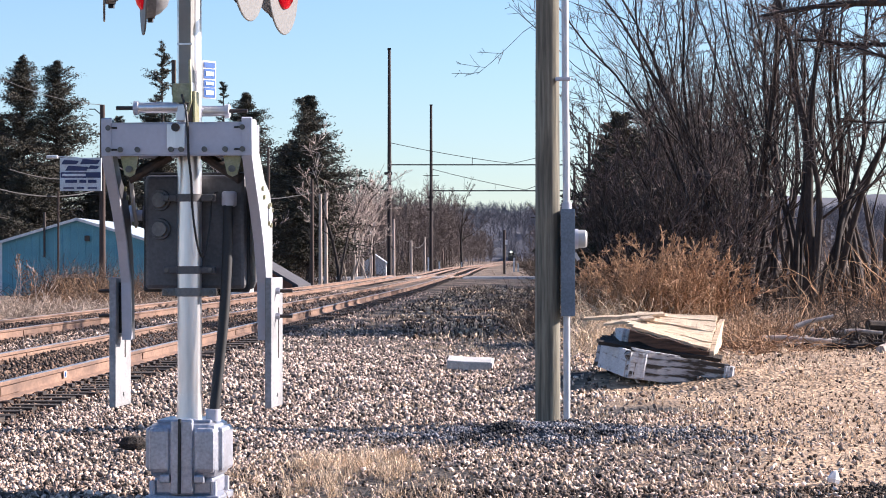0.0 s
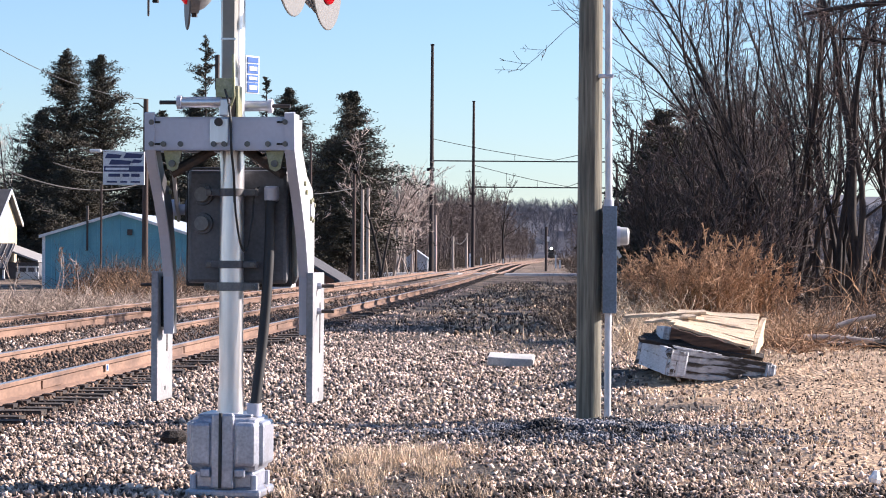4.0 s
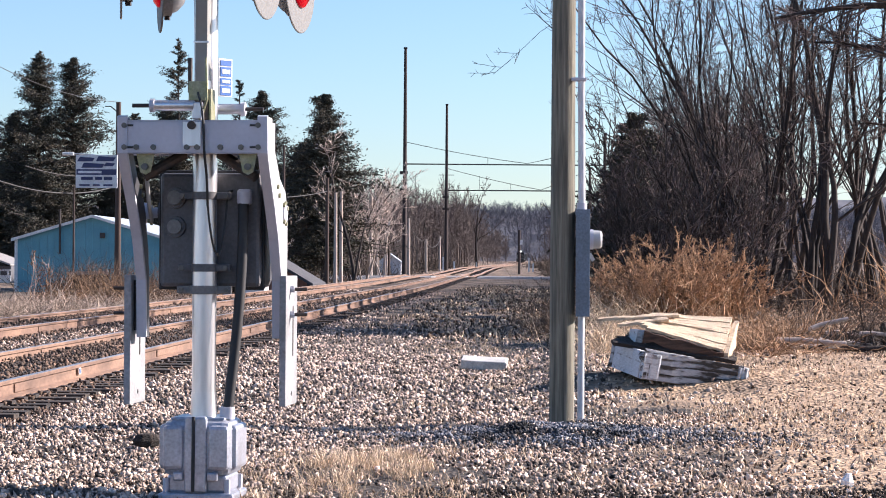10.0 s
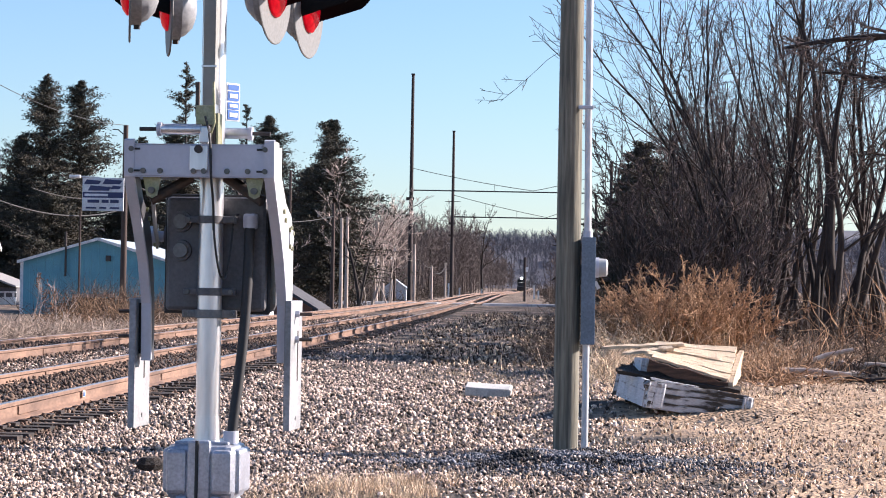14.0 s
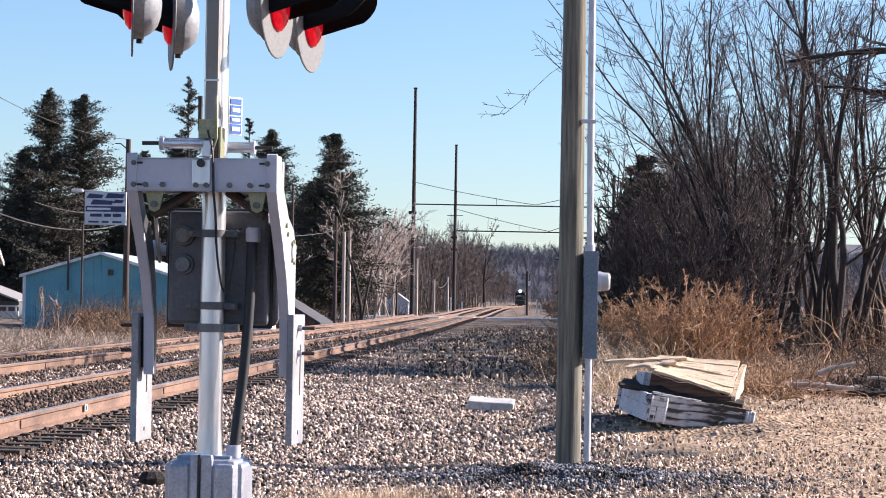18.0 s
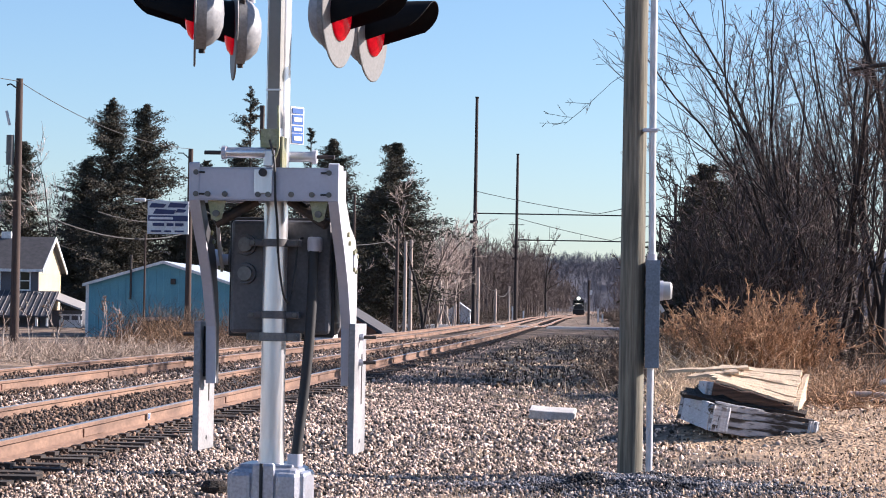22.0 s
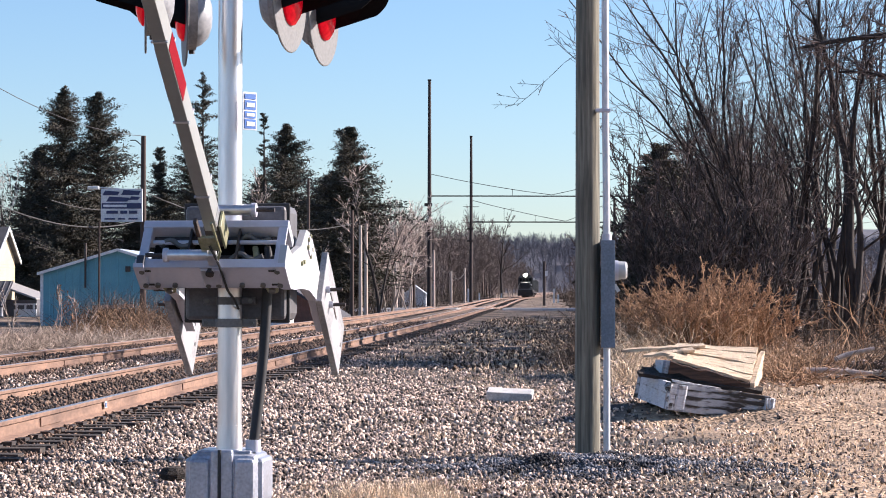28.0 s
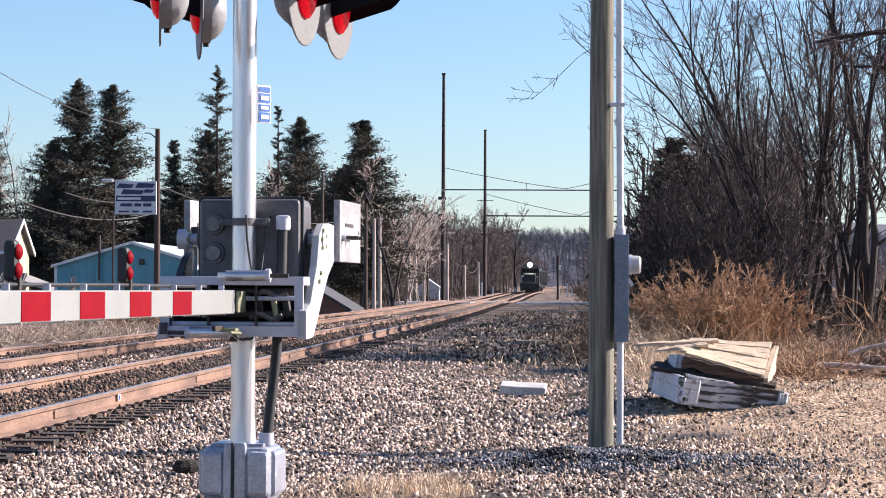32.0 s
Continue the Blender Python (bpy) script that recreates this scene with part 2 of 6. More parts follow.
# ---- mesh building ----
class Geo:
    """Collects vertices and faces of one mesh."""

    def __init__(self):
        self.v, self.f = [], []

    def box(self, c, s, m=None):
        """A box round the centre c with the sizes s, turned by m."""
        k = len(self.v)
        for z in (-0.5, 0.5):
            for x, y in ((-0.5, -0.5), (0.5, -0.5), (0.5, 0.5), (-0.5, 0.5)):
                p = Vector((x * s[0], y * s[1], z * s[2]))
                if m:
                    p = m.to_3x3() @ p
                self.v.append((p.x + c[0], p.y + c[1], p.z + c[2]))
        self.f += [(k, k + 3, k + 2, k + 1), (k + 4, k + 5, k + 6, k + 7)]
        self.f += [(k + i, k + (i + 1) % 4, k + 4 + (i + 1) % 4, k + 4 + i) for i in range(4)]
        return self

    def tube(self, pts, radii, n=8, cap=True):
        """A round bar along the points."""
        pts = [Vector(p) for p in pts]
        if not isinstance(radii, (list, tuple)):
            radii = [radii] * len(pts)
        k0 = len(self.v)
        for i, p in enumerate(pts):
            d = (pts[min(i + 1, len(pts) - 1)] - pts[max(i - 1, 0)]).normalized()
            u = d.cross(Vector((0, 0, 1)) if abs(d.z) < 0.95 else Vector((0, 1, 0))).normalized()
            w = d.cross(u)
            for j in range(n):
                a = 2 * math.pi * j / n
                q = p + (u * math.cos(a) + w * math.sin(a)) * radii[i]
                self.v.append(tuple(q))
        for i in range(len(pts) - 1):
            for j in range(n):
                a, b = k0 + i * n + j, k0 + i * n + (j + 1) % n
                self.f.append((a, a + n, b + n, b))
        if cap:
            self.f.append(tuple(range(k0, k0 + n)))
            self.f.append(tuple(range(k0 + len(pts) * n - 1, k0 + (len(pts) - 1) * n - 1, -1)))
        return self

    def prism(self, pts, axis, lo, hi):
        """An outline in the plane across an axis, drawn out from lo to hi."""
        k, n = len(self.v), len(pts)
        for h in (lo, hi):
            for a, b in pts:
                self.v.append({"x": (h, a, b), "y": (a, h, b), "z": (a, b, h)}[axis])
        self.f += [tuple(range(k + n - 1, k - 1, -1)), tuple(range(k + n, k + 2 * n))]
        self.f += [(k + i, k + (i + 1) % n, k + n + (i + 1) % n, k + n + i) for i in range(n)]
        return self

    def lathe(self, prof, n=24, m=None, a0=0.0, a1=360.0):
        """A profile of (radius, height) turned round z, then placed by m."""
        k, full = len(self.v), a1 - a0 >= 360
        steps = n if full else n + 1
        for r, h in prof:
            for j in range(steps):
                a = radians(a0 + (a1 - a0) * j / n)
                p = Vector((r * math.cos(a), r * math.sin(a), h))
                self.v.append(tuple(m @ p if m else p))
        for i in range(len(prof) - 1):
            for j in range(n):
                a, b = k + i * steps + j, k + i * steps + (j + 1) % steps
                self.f.append((a, b, b + steps, a + steps))
        return self

    def mesh(self, name, mat, smooth=False):
        me = bpy.data.meshes.new(name)
        me.from_pydata(self.v, [], self.f)
        me.materials.append(mat)
        if smooth:
            me.shade_smooth()
            me.set_sharp_from_angle(angle=radians(40))
        me.update()
        return me


def smooth_path(pts, n=5):
    """A rounded path through the points."""
    P = [Vector(q) for q in pts]
    P = [2 * P[0] - P[1]] + P + [2 * P[-1] - P[-2]]
    out = []
    for a, b, c, d in zip(P, P[1:], P[2:], P[3:]):
        for k in range(n):
            t = k / n
            out.append(0.5 * (2 * b + (c - a) * t + (2 * a - 5 * b + 4 * c - d) * t * t + (3 * b - a - 3 * c + d) * t ** 3))
    return out + [P[-2]]


def part(name, geo, mat, parent=None, label="", smooth=False, bevel=0.0):
    ob = new(name, geo.mesh(name, mat, smooth))
    ob.parent = parent
    if bevel:
        b = ob.modifiers.new("bevel", "BEVEL")
        b.width, b.segments, b.limit_method = bevel, 2, "ANGLE"
    return tagged(ob, label)


def thing(name, m, label, category, group="", kind=""):
    ob = new(name)
    ob.empty_display_size = 0.2
    ob.matrix_world = m
    return tagged(ob, label, category, group, kind)


def solid(name, geo, mat, label, category, group="", kind="", smooth=False, m=None, bevel=0.0):
    ob = part(name, geo, mat, None, label, smooth, bevel)
    if m:
        ob.matrix_world = m
    return tagged(ob, label, category, group, kind)


def many(name, verts, faces, mat):
    """One mesh from numpy arrays: verts (n, 3), faces (m, 3 or 4)."""
    me = bpy.data.meshes.new(name)
    me.vertices.add(len(verts))
    me.vertices.foreach_set("co", np.asarray(verts, "f").ravel())
    k = faces.shape[1]
    me.loops.add(faces.size)
    me.loops.foreach_set("vertex_index", faces.ravel().astype("i"))
    me.polygons.add(len(faces))
    me.polygons.foreach_set("loop_start", (np.arange(len(faces)) * k).astype("i"))
    me.update(calc_edges=True)
    me.materials.append(mat)
    return me


# ---- the lie of the land ----
def bend(y):
    """How far the line swings to the east in the distance."""
    return np.interp(y, [0, 300, 380, 480, 605, 780, 880, 955, 1180, 1600, 3000], [0, 0, 0.3, 0.8, 1.6, 2.2, 3.6, 4.6, 6.9, 12, 40])


def rise(y):
    return np.interp(y, [0, 120, 192, 200, 215, 270, 300, 380, 480, 780, 955, 1180, 1600, 3000], [0, 0, 0.14, 0.14, -0.06, 0.0, 0.15, 0.5, 0.65, 0.85, 1.6, 2.4, 4, 8])


RAIL_TOP = 0.28
TRACKS = (-5.5, -9.2)


def ground_z(x, y):
    x, y = np.asarray(x, float), np.asarray(y, float)
    xr = x - bend(y)
    bed = np.interp(xr, [-60, -16, -12.6, -11.2, -10.0, -9.85, -8.55, -8.4, -6.3, -6.15, -4.85, -4.72, -4.5, -4.1, -3.2, -1.5, 3, 8, 60],
                    [-0.5, -0.35, -0.2, 0.07, 0.1, 0.185, 0.185, 0.12, 0.12, 0.185, 0.185, 0.095, 0.05, 0.04, 0.01, 0.0, 0.0, 0.05, 0.3])
    near = np.interp(y, [60, 250], [1, 0.4])
    lump = 0.03 * np.sin(x * 1.7 + 0.6 * np.sin(y)) * np.sin(y * 1.1 + x * 0.4) * (np.abs(xr + 7.5) > 4)
    mound = 0.085 * np.exp(-(((x - 0.1) / 0.95) ** 2 + ((y - 18.7) / 0.6) ** 2) ** 1.2) * (1 + 0.35 * np.sin(9 * x + 5 * y) * np.sin(7 * y - 4 * x))
    lip = 0.3 + 0.03 * (y - 26.0)          # foot of the low bank on the east side
    bank = np.interp(y, [25.1, 26.2, 34, 50, 80, 120, 160], [0, 0.21, 0.27, 0.5, 0.5, 0.3, 0]) * np.clip((x - lip + 0.25) / 0.6, 0, 1)
    return bed * near + lump * (y < 120) + mound + bank + rise(y)


def stretch_grid(stops):
    out = []
    for lo, hi, step in stops:
        out += list(np.arange(lo, hi, step))
    return np.array(out + [stops[-1][1]])


gx = stretch_grid([(-1500, -300, 150), (-300, -60, 20), (-60, -14, 2), (-14, -11, 0.25), (-11, -4, 0.1), (-4, 8, 0.25), (8, 40, 2), (40, 300, 20), (300, 1500, 150)])
gy = stretch_grid([(-400, -20, 40), (-20, 10, 3), (10, 45, 0.3), (45, 110, 1.5), (110, 180, 10), (180, 230, 2.5), (230, 400, 10), (400, 1300, 50), (1300, 3000, 200)])
X, Y = np.meshgrid(gx, gy)
V = np.stack([X, Y, ground_z(X, Y)], -1).reshape(-1, 3)
nx = len(gx)
i, j = np.meshgrid(np.arange(nx - 1), np.arange(len(gy) - 1))
q = (j * nx + i).ravel()
Fq = np.stack([q, q + 1, q + nx + 1, q + nx], -1)


def ground_material():
    m = bpy.data.materials.new("gravel_and_dry_grass")
    m.use_nodes = True
    n, l = m.node_tree.nodes, m.node_tree.links
    p = n["Principled BSDF"]
    co = n.new("ShaderNodeTexCoord")

    def tex(kind, scale, detail=4):
        t = n.new(kind)
        t.inputs["Scale"].default_value = scale
        if kind == "ShaderNodeTexNoise":
            t.inputs["Detail"].default_value = detail
        l.new(co.outputs["Object"], t.inputs["Vector"])
        return t

    def ramp(src, stops):
        r = n.new("ShaderNodeValToRGB")
        while len(r.color_ramp.elements) < len(stops):
            r.color_ramp.elements.new(0.5)
        for e, (pos, c) in zip(r.color_ramp.elements, stops):
            e.position, e.color = pos, (*c, 1)
        l.new(src, r.inputs[0])
        return r.outputs[0]

    def mix(fac, a, b):
        x = n.new("ShaderNodeMix")
        x.data_type = "RGBA"
        l.new(fac, x.inputs[0])
        l.new(a, x.inputs[6])
        l.new(b, x.inputs[7])
        return x.outputs[2]

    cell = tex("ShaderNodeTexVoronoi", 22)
    # near-black bed under the stones; the shade in their gaps is painted in
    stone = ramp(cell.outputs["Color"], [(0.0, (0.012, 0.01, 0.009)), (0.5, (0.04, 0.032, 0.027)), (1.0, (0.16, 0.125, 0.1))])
    grass = ramp(tex("ShaderNodeTexNoise", 9, 6).outputs[0], [(0.3, (0.12, 0.08, 0.05)), (0.48, (0.4, 0.275, 0.17)), (0.68, (0.6, 0.43, 0.28))])
    where = n.new("ShaderNodeSeparateXYZ")
    l.new(co.outputs["Object"], where.inputs[0])
    side = n.new("ShaderNodeMapRange")
    side.inputs[1].default_value, side.inputs[2].default_value = -2.5, 3.0
    side.inputs[3].default_value, side.inputs[4].default_value = -0.55, 0.25
    l.new(where.outputs[0], side.inputs[0])
    left = n.new("ShaderNodeMapRange")
    left.inputs[1].default_value, left.inputs[2].default_value = -14.5, -12.0
    left.inputs[3].default_value, left.inputs[4].default_value = 1.2, 0.0
    l.new(where.outputs[0], left.inputs[0])
    s = n.new("ShaderNodeMath")
    s.operation = "ADD"
    l.new(side.outputs[0], s.inputs[0])
    l.new(left.outputs[0], s.inputs[1])
    s2 = n.new("ShaderNodeMath")
    s2.operation = "ADD"
    l.new(s.outputs[0], s2.inputs[0])
    l.new(tex("ShaderNodeTexNoise", 0.55, 6).outputs[0], s2.inputs[1])
    sharp = n.new("ShaderNodeMapRange")
    sharp.inputs[1].default_value, sharp.inputs[2].default_value = 0.42, 0.62
    l.new(s2.outputs[0], sharp.inputs[0])
    litter = ramp(tex("ShaderNodeTexNoise", 0.45, 8).outputs[0], [(0.35, (0.035, 0.027, 0.02)), (0.5, (0.12, 0.085, 0.06)), (0.62, (0.34, 0.24, 0.16))])
    away = n.new("ShaderNodeMapRange")
    away.inputs[1].default_value, away.inputs[2].default_value = 38.0, 75.0
    l.new(where.outputs[1], away.inputs[0])
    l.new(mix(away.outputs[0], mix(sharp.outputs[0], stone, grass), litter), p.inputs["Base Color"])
    p.inputs["Roughness"].default_value = 0.95
    b = n.new("ShaderNodeBump")
    b.inputs["Strength"].default_value, b.inputs["Distance"].default_value = 0.9, 0.03
    l.new(cell.outputs["Distance"], b.inputs["Height"])
    l.new(b.outputs[0], p.inputs["Normal"])
    return m


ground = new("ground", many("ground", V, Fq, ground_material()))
tagged(ground, "flat ground of crushed stone, dirt and dry winter grass", "ground", kind="structure")


# ---- tracks ----
def rail_profile():
    half = [(0.07, 0.0), (0.07, 0.012), (0.012, 0.032), (0.009, 0.12), (0.034, 0.135), (0.036, 0.162), (0.03, 0.17)]
    return half + [(-a, b) for a, b in reversed(half)]


def along(outline, x0, z0, ys):
    g, n = Geo(), len(outline)
    for y in ys:
        for a, b in outline:
            g.v.append((x0 + a + float(bend(y)), y, z0 + b + float(rise(y))))
    for k in range(len(ys) - 1):
        for c in range(n):
            a, b = k * n + c, k * n + (c + 1) % n
            g.f.append((a, a + n, b + n, b))
    g.f += [tuple(range(n)), tuple(range(len(ys) * n - 1, (len(ys) - 1) * n - 1, -1))]
    return g


rail_ys = [-20, 0, 60, 120, 192, 200, 215, 270, 300, 375, 450, 540, 634, 700, 760, 820, 920, 1000, 1110, 1232, 1400]
tie_mesh = Geo().box((0, 0, 0), (2.6, 0.22, 0.18)).mesh("tie", M_TIE)
plate_mesh = Geo().box((0, 0, 0), (0.32, 0.18, 0.03)).mesh("tie_plate", M_DARKSTEEL)
for number, tx in enumerate(TRACKS):
    track = thing("railway_track", pose(tx, 0, 0), "rusty steel rails on dark timber ties in crushed stone", "railway track", "main line tracks")
    for side in (0.7525, -0.7525):
        rail = part("rail", along(rail_profile(), side, RAIL_TOP - 0.17, rail_ys), M_RUST, track, "rust-brown steel rail")
        part("running_surface", along([(0.03, 0.1695), (0.03, 0.172), (-0.03, 0.172), (-0.03, 0.1695)], side, RAIL_TOP - 0.17, rail_ys),
             M_SHINE, rail, "worn bright top of the rail")
        for yj in (22.4 + number * 5, 31.0 + number * 3, 41.5, 57.0):
            part("joint_bar", Geo().box((side + 0.018, yj, RAIL_TOP - 0.09), (0.018, 0.9, 0.08)), M_RUST, rail, bevel=0.006)
    for k in range(150):
        y = 14.0 + k * 0.52
        tie = new("tie", tie_mesh)
        tie.parent = track
        tie.matrix_local = pose(random.uniform(-0.09, 0.07), y + random.uniform(-0.05, 0.05), RAIL_TOP - 0.17 - 0.108, 0, random.uniform(-0.4, 0.4), random.uniform(-2, 2))
        for side in (0.7525, -0.7525):
            pl = new("tie_plate", plate_mesh)
            pl.parent = track
            pl.matrix_local = pose(side, y, RAIL_TOP - 0.17 - 0.006)
    far = Geo()
    for k in range(560):
        y = 92.0 + k * 0.6
        far.box((float(bend(y)), y, RAIL_TOP - 0.275 + float(rise(y))), (2.6, 0.22, 0.18))
    tagged(part("far_tie_mass", far, M_TIE, track), kind="stuff")

# crushed stone as loose pieces
rng = np.random.default_rng(7)
OCTA = np.array([(1, 0, 0), (0, 1, 0), (-1, 0, 0), (0, -1, 0), (0, 0, 1), (0, 0, -1)], float)
OCTA_F = np.array([(0, 1, 4), (1, 2, 4), (2, 3, 4), (3, 0, 4), (1, 0, 5), (2, 1, 5), (3, 2, 5), (0, 3, 5)])


def scatter_stones(name, xy, size, mat, label, lift=0.0):
    n = len(xy)
    s = size * rng.uniform(0.55, 1.25, (n, 1, 1)) * rng.uniform(0.45, 1.15, (n, 1, 3))
    v = (OCTA[None] * rng.uniform(0.55, 1.0, (n, 6, 1)) + rng.uniform(-0.38, 0.38, (n, 6, 3))) * s * 0.62
    ax = rng.normal(size=(n, 4))
    ax /= np.linalg.norm(ax, axis=1, keepdims=True)
    w, x, y, z = ax.T
    R = np.stack([1 - 2 * (y * y + z * z), 2 * (x * y - z * w), 2 * (x * z + y * w), 2 * (x * y + z * w), 1 - 2 * (x * x + z * z),
                  2 * (y * z - x * w), 2 * (x * z - y * w), 2 * (y * z + x * w), 1 - 2 * (x * x + y * y)], -1).reshape(n, 3, 3)
    v = np.einsum("nij,nkj->nki", R, v)
    z = ground_z(xy[:, 0], xy[:, 1]) + size * rng.uniform(-0.15, 0.5, n) + lift
    v += np.stack([xy[:, 0], xy[:, 1], z], -1)[:, None]
    f = (OCTA_F[None] + 6 * np.arange(n)[:, None, None]).reshape(-1, 3)
    ob = new(name, many(name, v.reshape(-1, 3), f, mat))
    return tagged(ob, label, "gravel", kind="stuff")


def wedge(n, y0, y1, lo, hi):
    """Random spots on a fan of ground, by area."""
    y = np.sqrt(rng.uniform(y0 * y0, y1 * y1, n))
    return np.stack([y * rng.uniform(lo, hi, n), y], -1)


def patchy(x, y):
    return (0.5 + 0.5 * np.sin(x * 1.3 + 1.7 * np.sin(y * 0.7)) * np.cos(y * 0.9 + np.sin(x * 1.1)))


def ballast_share(x, y):
    """1 in the ballast, less where grass takes over towards the east."""
    s = np.interp(x, [-14.5, -12.5, -2.2, -0.8, 1.4, 2.4, 5.0], [0, 1, 1, 0.62, 0.3, 0.08, 0.03]) * np.interp(np.where(x > -3.6, y, 0), [30, 42, 55, 90], [1, 0.5, 0.2, 0.0])
    return s * (0.55 + 0.45 * (patchy(x, y) > 0.35)) * np.where((x > 1.0) & (y > 22.5), 0.35, 1.0)


for y0, y1, dens, size in ((11.5, 22, 860, 0.045), (22, 36, 340, 0.059), (36, 60, 130, 0.062), (60, 110, 20, 0.09)):
    n = int(0.225 * (y1 * y1 - y0 * y0) * dens)
    xy = wedge(n, y0, y1, -0.275, 0.185)
    keep = rng.uniform(size=n) < ballast_share(xy[:, 0], xy[:, 1])
    clump = ((xy[:, 0] + 0.95) / 0.75) ** 2 + ((xy[:, 1] - 15.2) / 1.3) ** 2
    keep &= rng.uniform(size=n) < np.clip(clump, 0.3, 1)
    inside = np.zeros(n, bool)
    for tx in TRACKS:
        keep &= np.abs(np.abs(xy[:, 0] - tx) - 0.7525) > 0.1
        inside |= np.abs(xy[:, 0] - tx) < 1.3
    inside |= (xy[:, 0] < -6.3) & (rng.uniform(size=n) < 0.55)
    inside |= (xy[:, 0] > -4.5) & (xy[:, 0] < -4.05) & (rng.uniform(size=n) < 0.6)
    scatter_stones("ballast", xy[keep & ~inside], size, M_STONE, "grey-brown crushed stone ballast lying loose")
    tagged(scatter_stones("track_ballast", xy[keep & inside & (rng.uniform(size=n) < 0.7)], size, M_DIRTYSTONE, "dark oily brown ballast between the rails"))
far = wedge(9000, 42, 130, -0.045, 0.06)
far = far[(far[:, 0] > -3.0) & (patchy(far[:, 0] * 2, far[:, 1] * 0.35) > 0.4)]
M_LITTER = material("dead_leaf_litter", (0.12, 0.075, 0.045), (0.06, 0.04, 0.028), 0.95, 0, 3, 30, 0, island=0.6)
tagged(scatter_stones("leaf_litter", far[::2], 0.12, M_LITTER, "dark dead leaves and bits of twig on the verge"), category="leaf litter")
tagged(scatter_stones("straw_litter", far[1::2], 0.11, M_STRAW, "pale dead grass lying on the verge"), category="leaf litter")
n = 16000
xy = wedge(n, 12, 50, -0.05, 0.185)
keep = rng.uniform(size=n) < np.interp(xy[:, 0], [-0.5, 1.2, 3.5], [0.1, 0.6, 1.0]) * (0.25 + 0.75 * (patchy(xy[:, 0] * 1.7, xy[:, 1] * 0.8 + 2) > 0.5))
tagged(scatter_stones("leaf_litter", xy[keep], 0.035, M_LITTER, "dark dead leaves and bits of twig on the verge"), category="leaf litter")
n = 3000
xy = np.stack([rng.uniform(-1.5, 2.4, n), rng.uniform(13.2, 14.4, n)], -1)
xy = xy[(patchy(xy[:, 0] * 2.3, xy[:, 1] * 2.0) > 0.3) & (np.hypot(xy[:, 0] + 1.86, xy[:, 1] - 13.8) > 0.4)]
tagged(scatter_stones("dark_soil", xy, 0.034, M_UNDER, "dark crumbled soil along the edge of the road", 0.012), category="soil")
n = 8500
xy = np.stack([0.2 + rng.normal(0, 0.75, n), 18.8 + rng.normal(0, 0.5, n)], -1)
xy = xy[np.hypot(xy[:, 0] - 0.34, xy[:, 1] - 20.5) > 0.12]
scatter_stones("fresh_gravel", xy, 0.036, M_DARKSTONE, "blue-grey stone heaped round the pole's foot", 0.01)


# ---- crossing signal ----
MAST = (-1.86, 13.8, 0.0)
GYAW = -4.5
base_m = pose(*MAST, 0, 0, GYAW)
signal = thing("crossing_signal", base_m, "aluminium level-crossing signal mast with red flashers on a cast grey base", "crossing signal")
part("mast", Geo().tube([(0, 0, 0.42), (0, 0, 4.4)], 0.0705, 32), M_ALU, signal, "brushed aluminium tube", smooth=True)
part("mast_sleeve", Geo().tube([(0, 0, 0.46), (0, 0, 0.62)], [0.078, 0.073], 32), M_ALU, signal, smooth=True)
# cast junction base: a skirted foot, a rounded box, two doors and a middle rib
foot = part("base_foot", Geo().prism([(-0.22, -0.22), (0.22, -0.22), (0.22, 0.22), (-0.22, 0.22)], "z", 0.0, 0.05), M_CASTGREY, signal, bevel=0.015)
g = Geo()
for x in (-0.18, 0.18):
    for y in (-0.18, 0.18):
        g.tube([(x, y, 0.045), (x, y, 0.13)], 0.018, 8)
part("anchor_bolt", g, M_GALV, foot)
part("base_neck", Geo().box((0, 0, 0.1), (0.35, 0.35, 0.11)), M_CASTGREY, signal, bevel=0.02)
part("base_box", Geo().box((0, 0, 0.305), (0.41, 0.41, 0.33)), M_CASTGREY, signal, "cast grey junction box", bevel=0.055)
part("base_top", Geo().prism([(-0.16, -0.16), (0.16, -0.16), (0.16, 0.16), (-0.16, 0.16)], "z", 0.46, 0.482), M_CASTGREY, signal, bevel=0.012)
part("middle_rib", Geo().box((0, -0.2, 0.27), (0.13, 0.05, 0.44)), M_CASTGREY, signal, bevel=0.015)
for s in (-1, 1):
    door = part("base_door", Geo().box((s * 0.132, -0.205, 0.31), (0.12, 0.05, 0.26)), M_CASTGREY, signal, "cover plate of the base", bevel=0.024)
    part("hinge_lug", Geo().box((s * 0.1, -0.205, 0.145), (0.06, 0.05, 0.05)), M_CASTGREY, door, bevel=0.01)
    part("side_door", Geo().box((s * 0.205, 0, 0.31), (0.05, 0.31, 0.26)), M_CASTGREY, signal, bevel=0.024)
part("ground_wire", Geo().tube([(-0.01, -0.23, 0.49), (-0.01, -0.231, 0.3), (-0.012, -0.23, 0.06)], 0.01, 8), M_BLACK, signal, "black earth cable")


def clamp(z, r, depth, mat, lugs=0.09):
    c = part("clamp", Geo().tube([(0, 0, z - depth / 2), (0, 0, z + depth / 2)], r, 28), mat, signal, smooth=True)
    for s in (-1, 1):
        part("clamp_lug", Geo().box((s * (r + lugs / 2 - 0.015), 0, z), (lugs, 0.05, depth * 0.9)), mat, c, bevel=0.006)
        part("bolt", Geo().tube([(s * (r + lugs * 0.55), -0.04, z), (s * (r + lugs * 0.55), 0.02, z)], 0.014, 6), M_BOLT, c)
    return c


clamp(1.216, 0.085, 0.05, M_DISC)
clamp(1.345, 0.079, 0.045, M_BOX)
clamp(1.765, 0.079, 0.045, M_BOX)
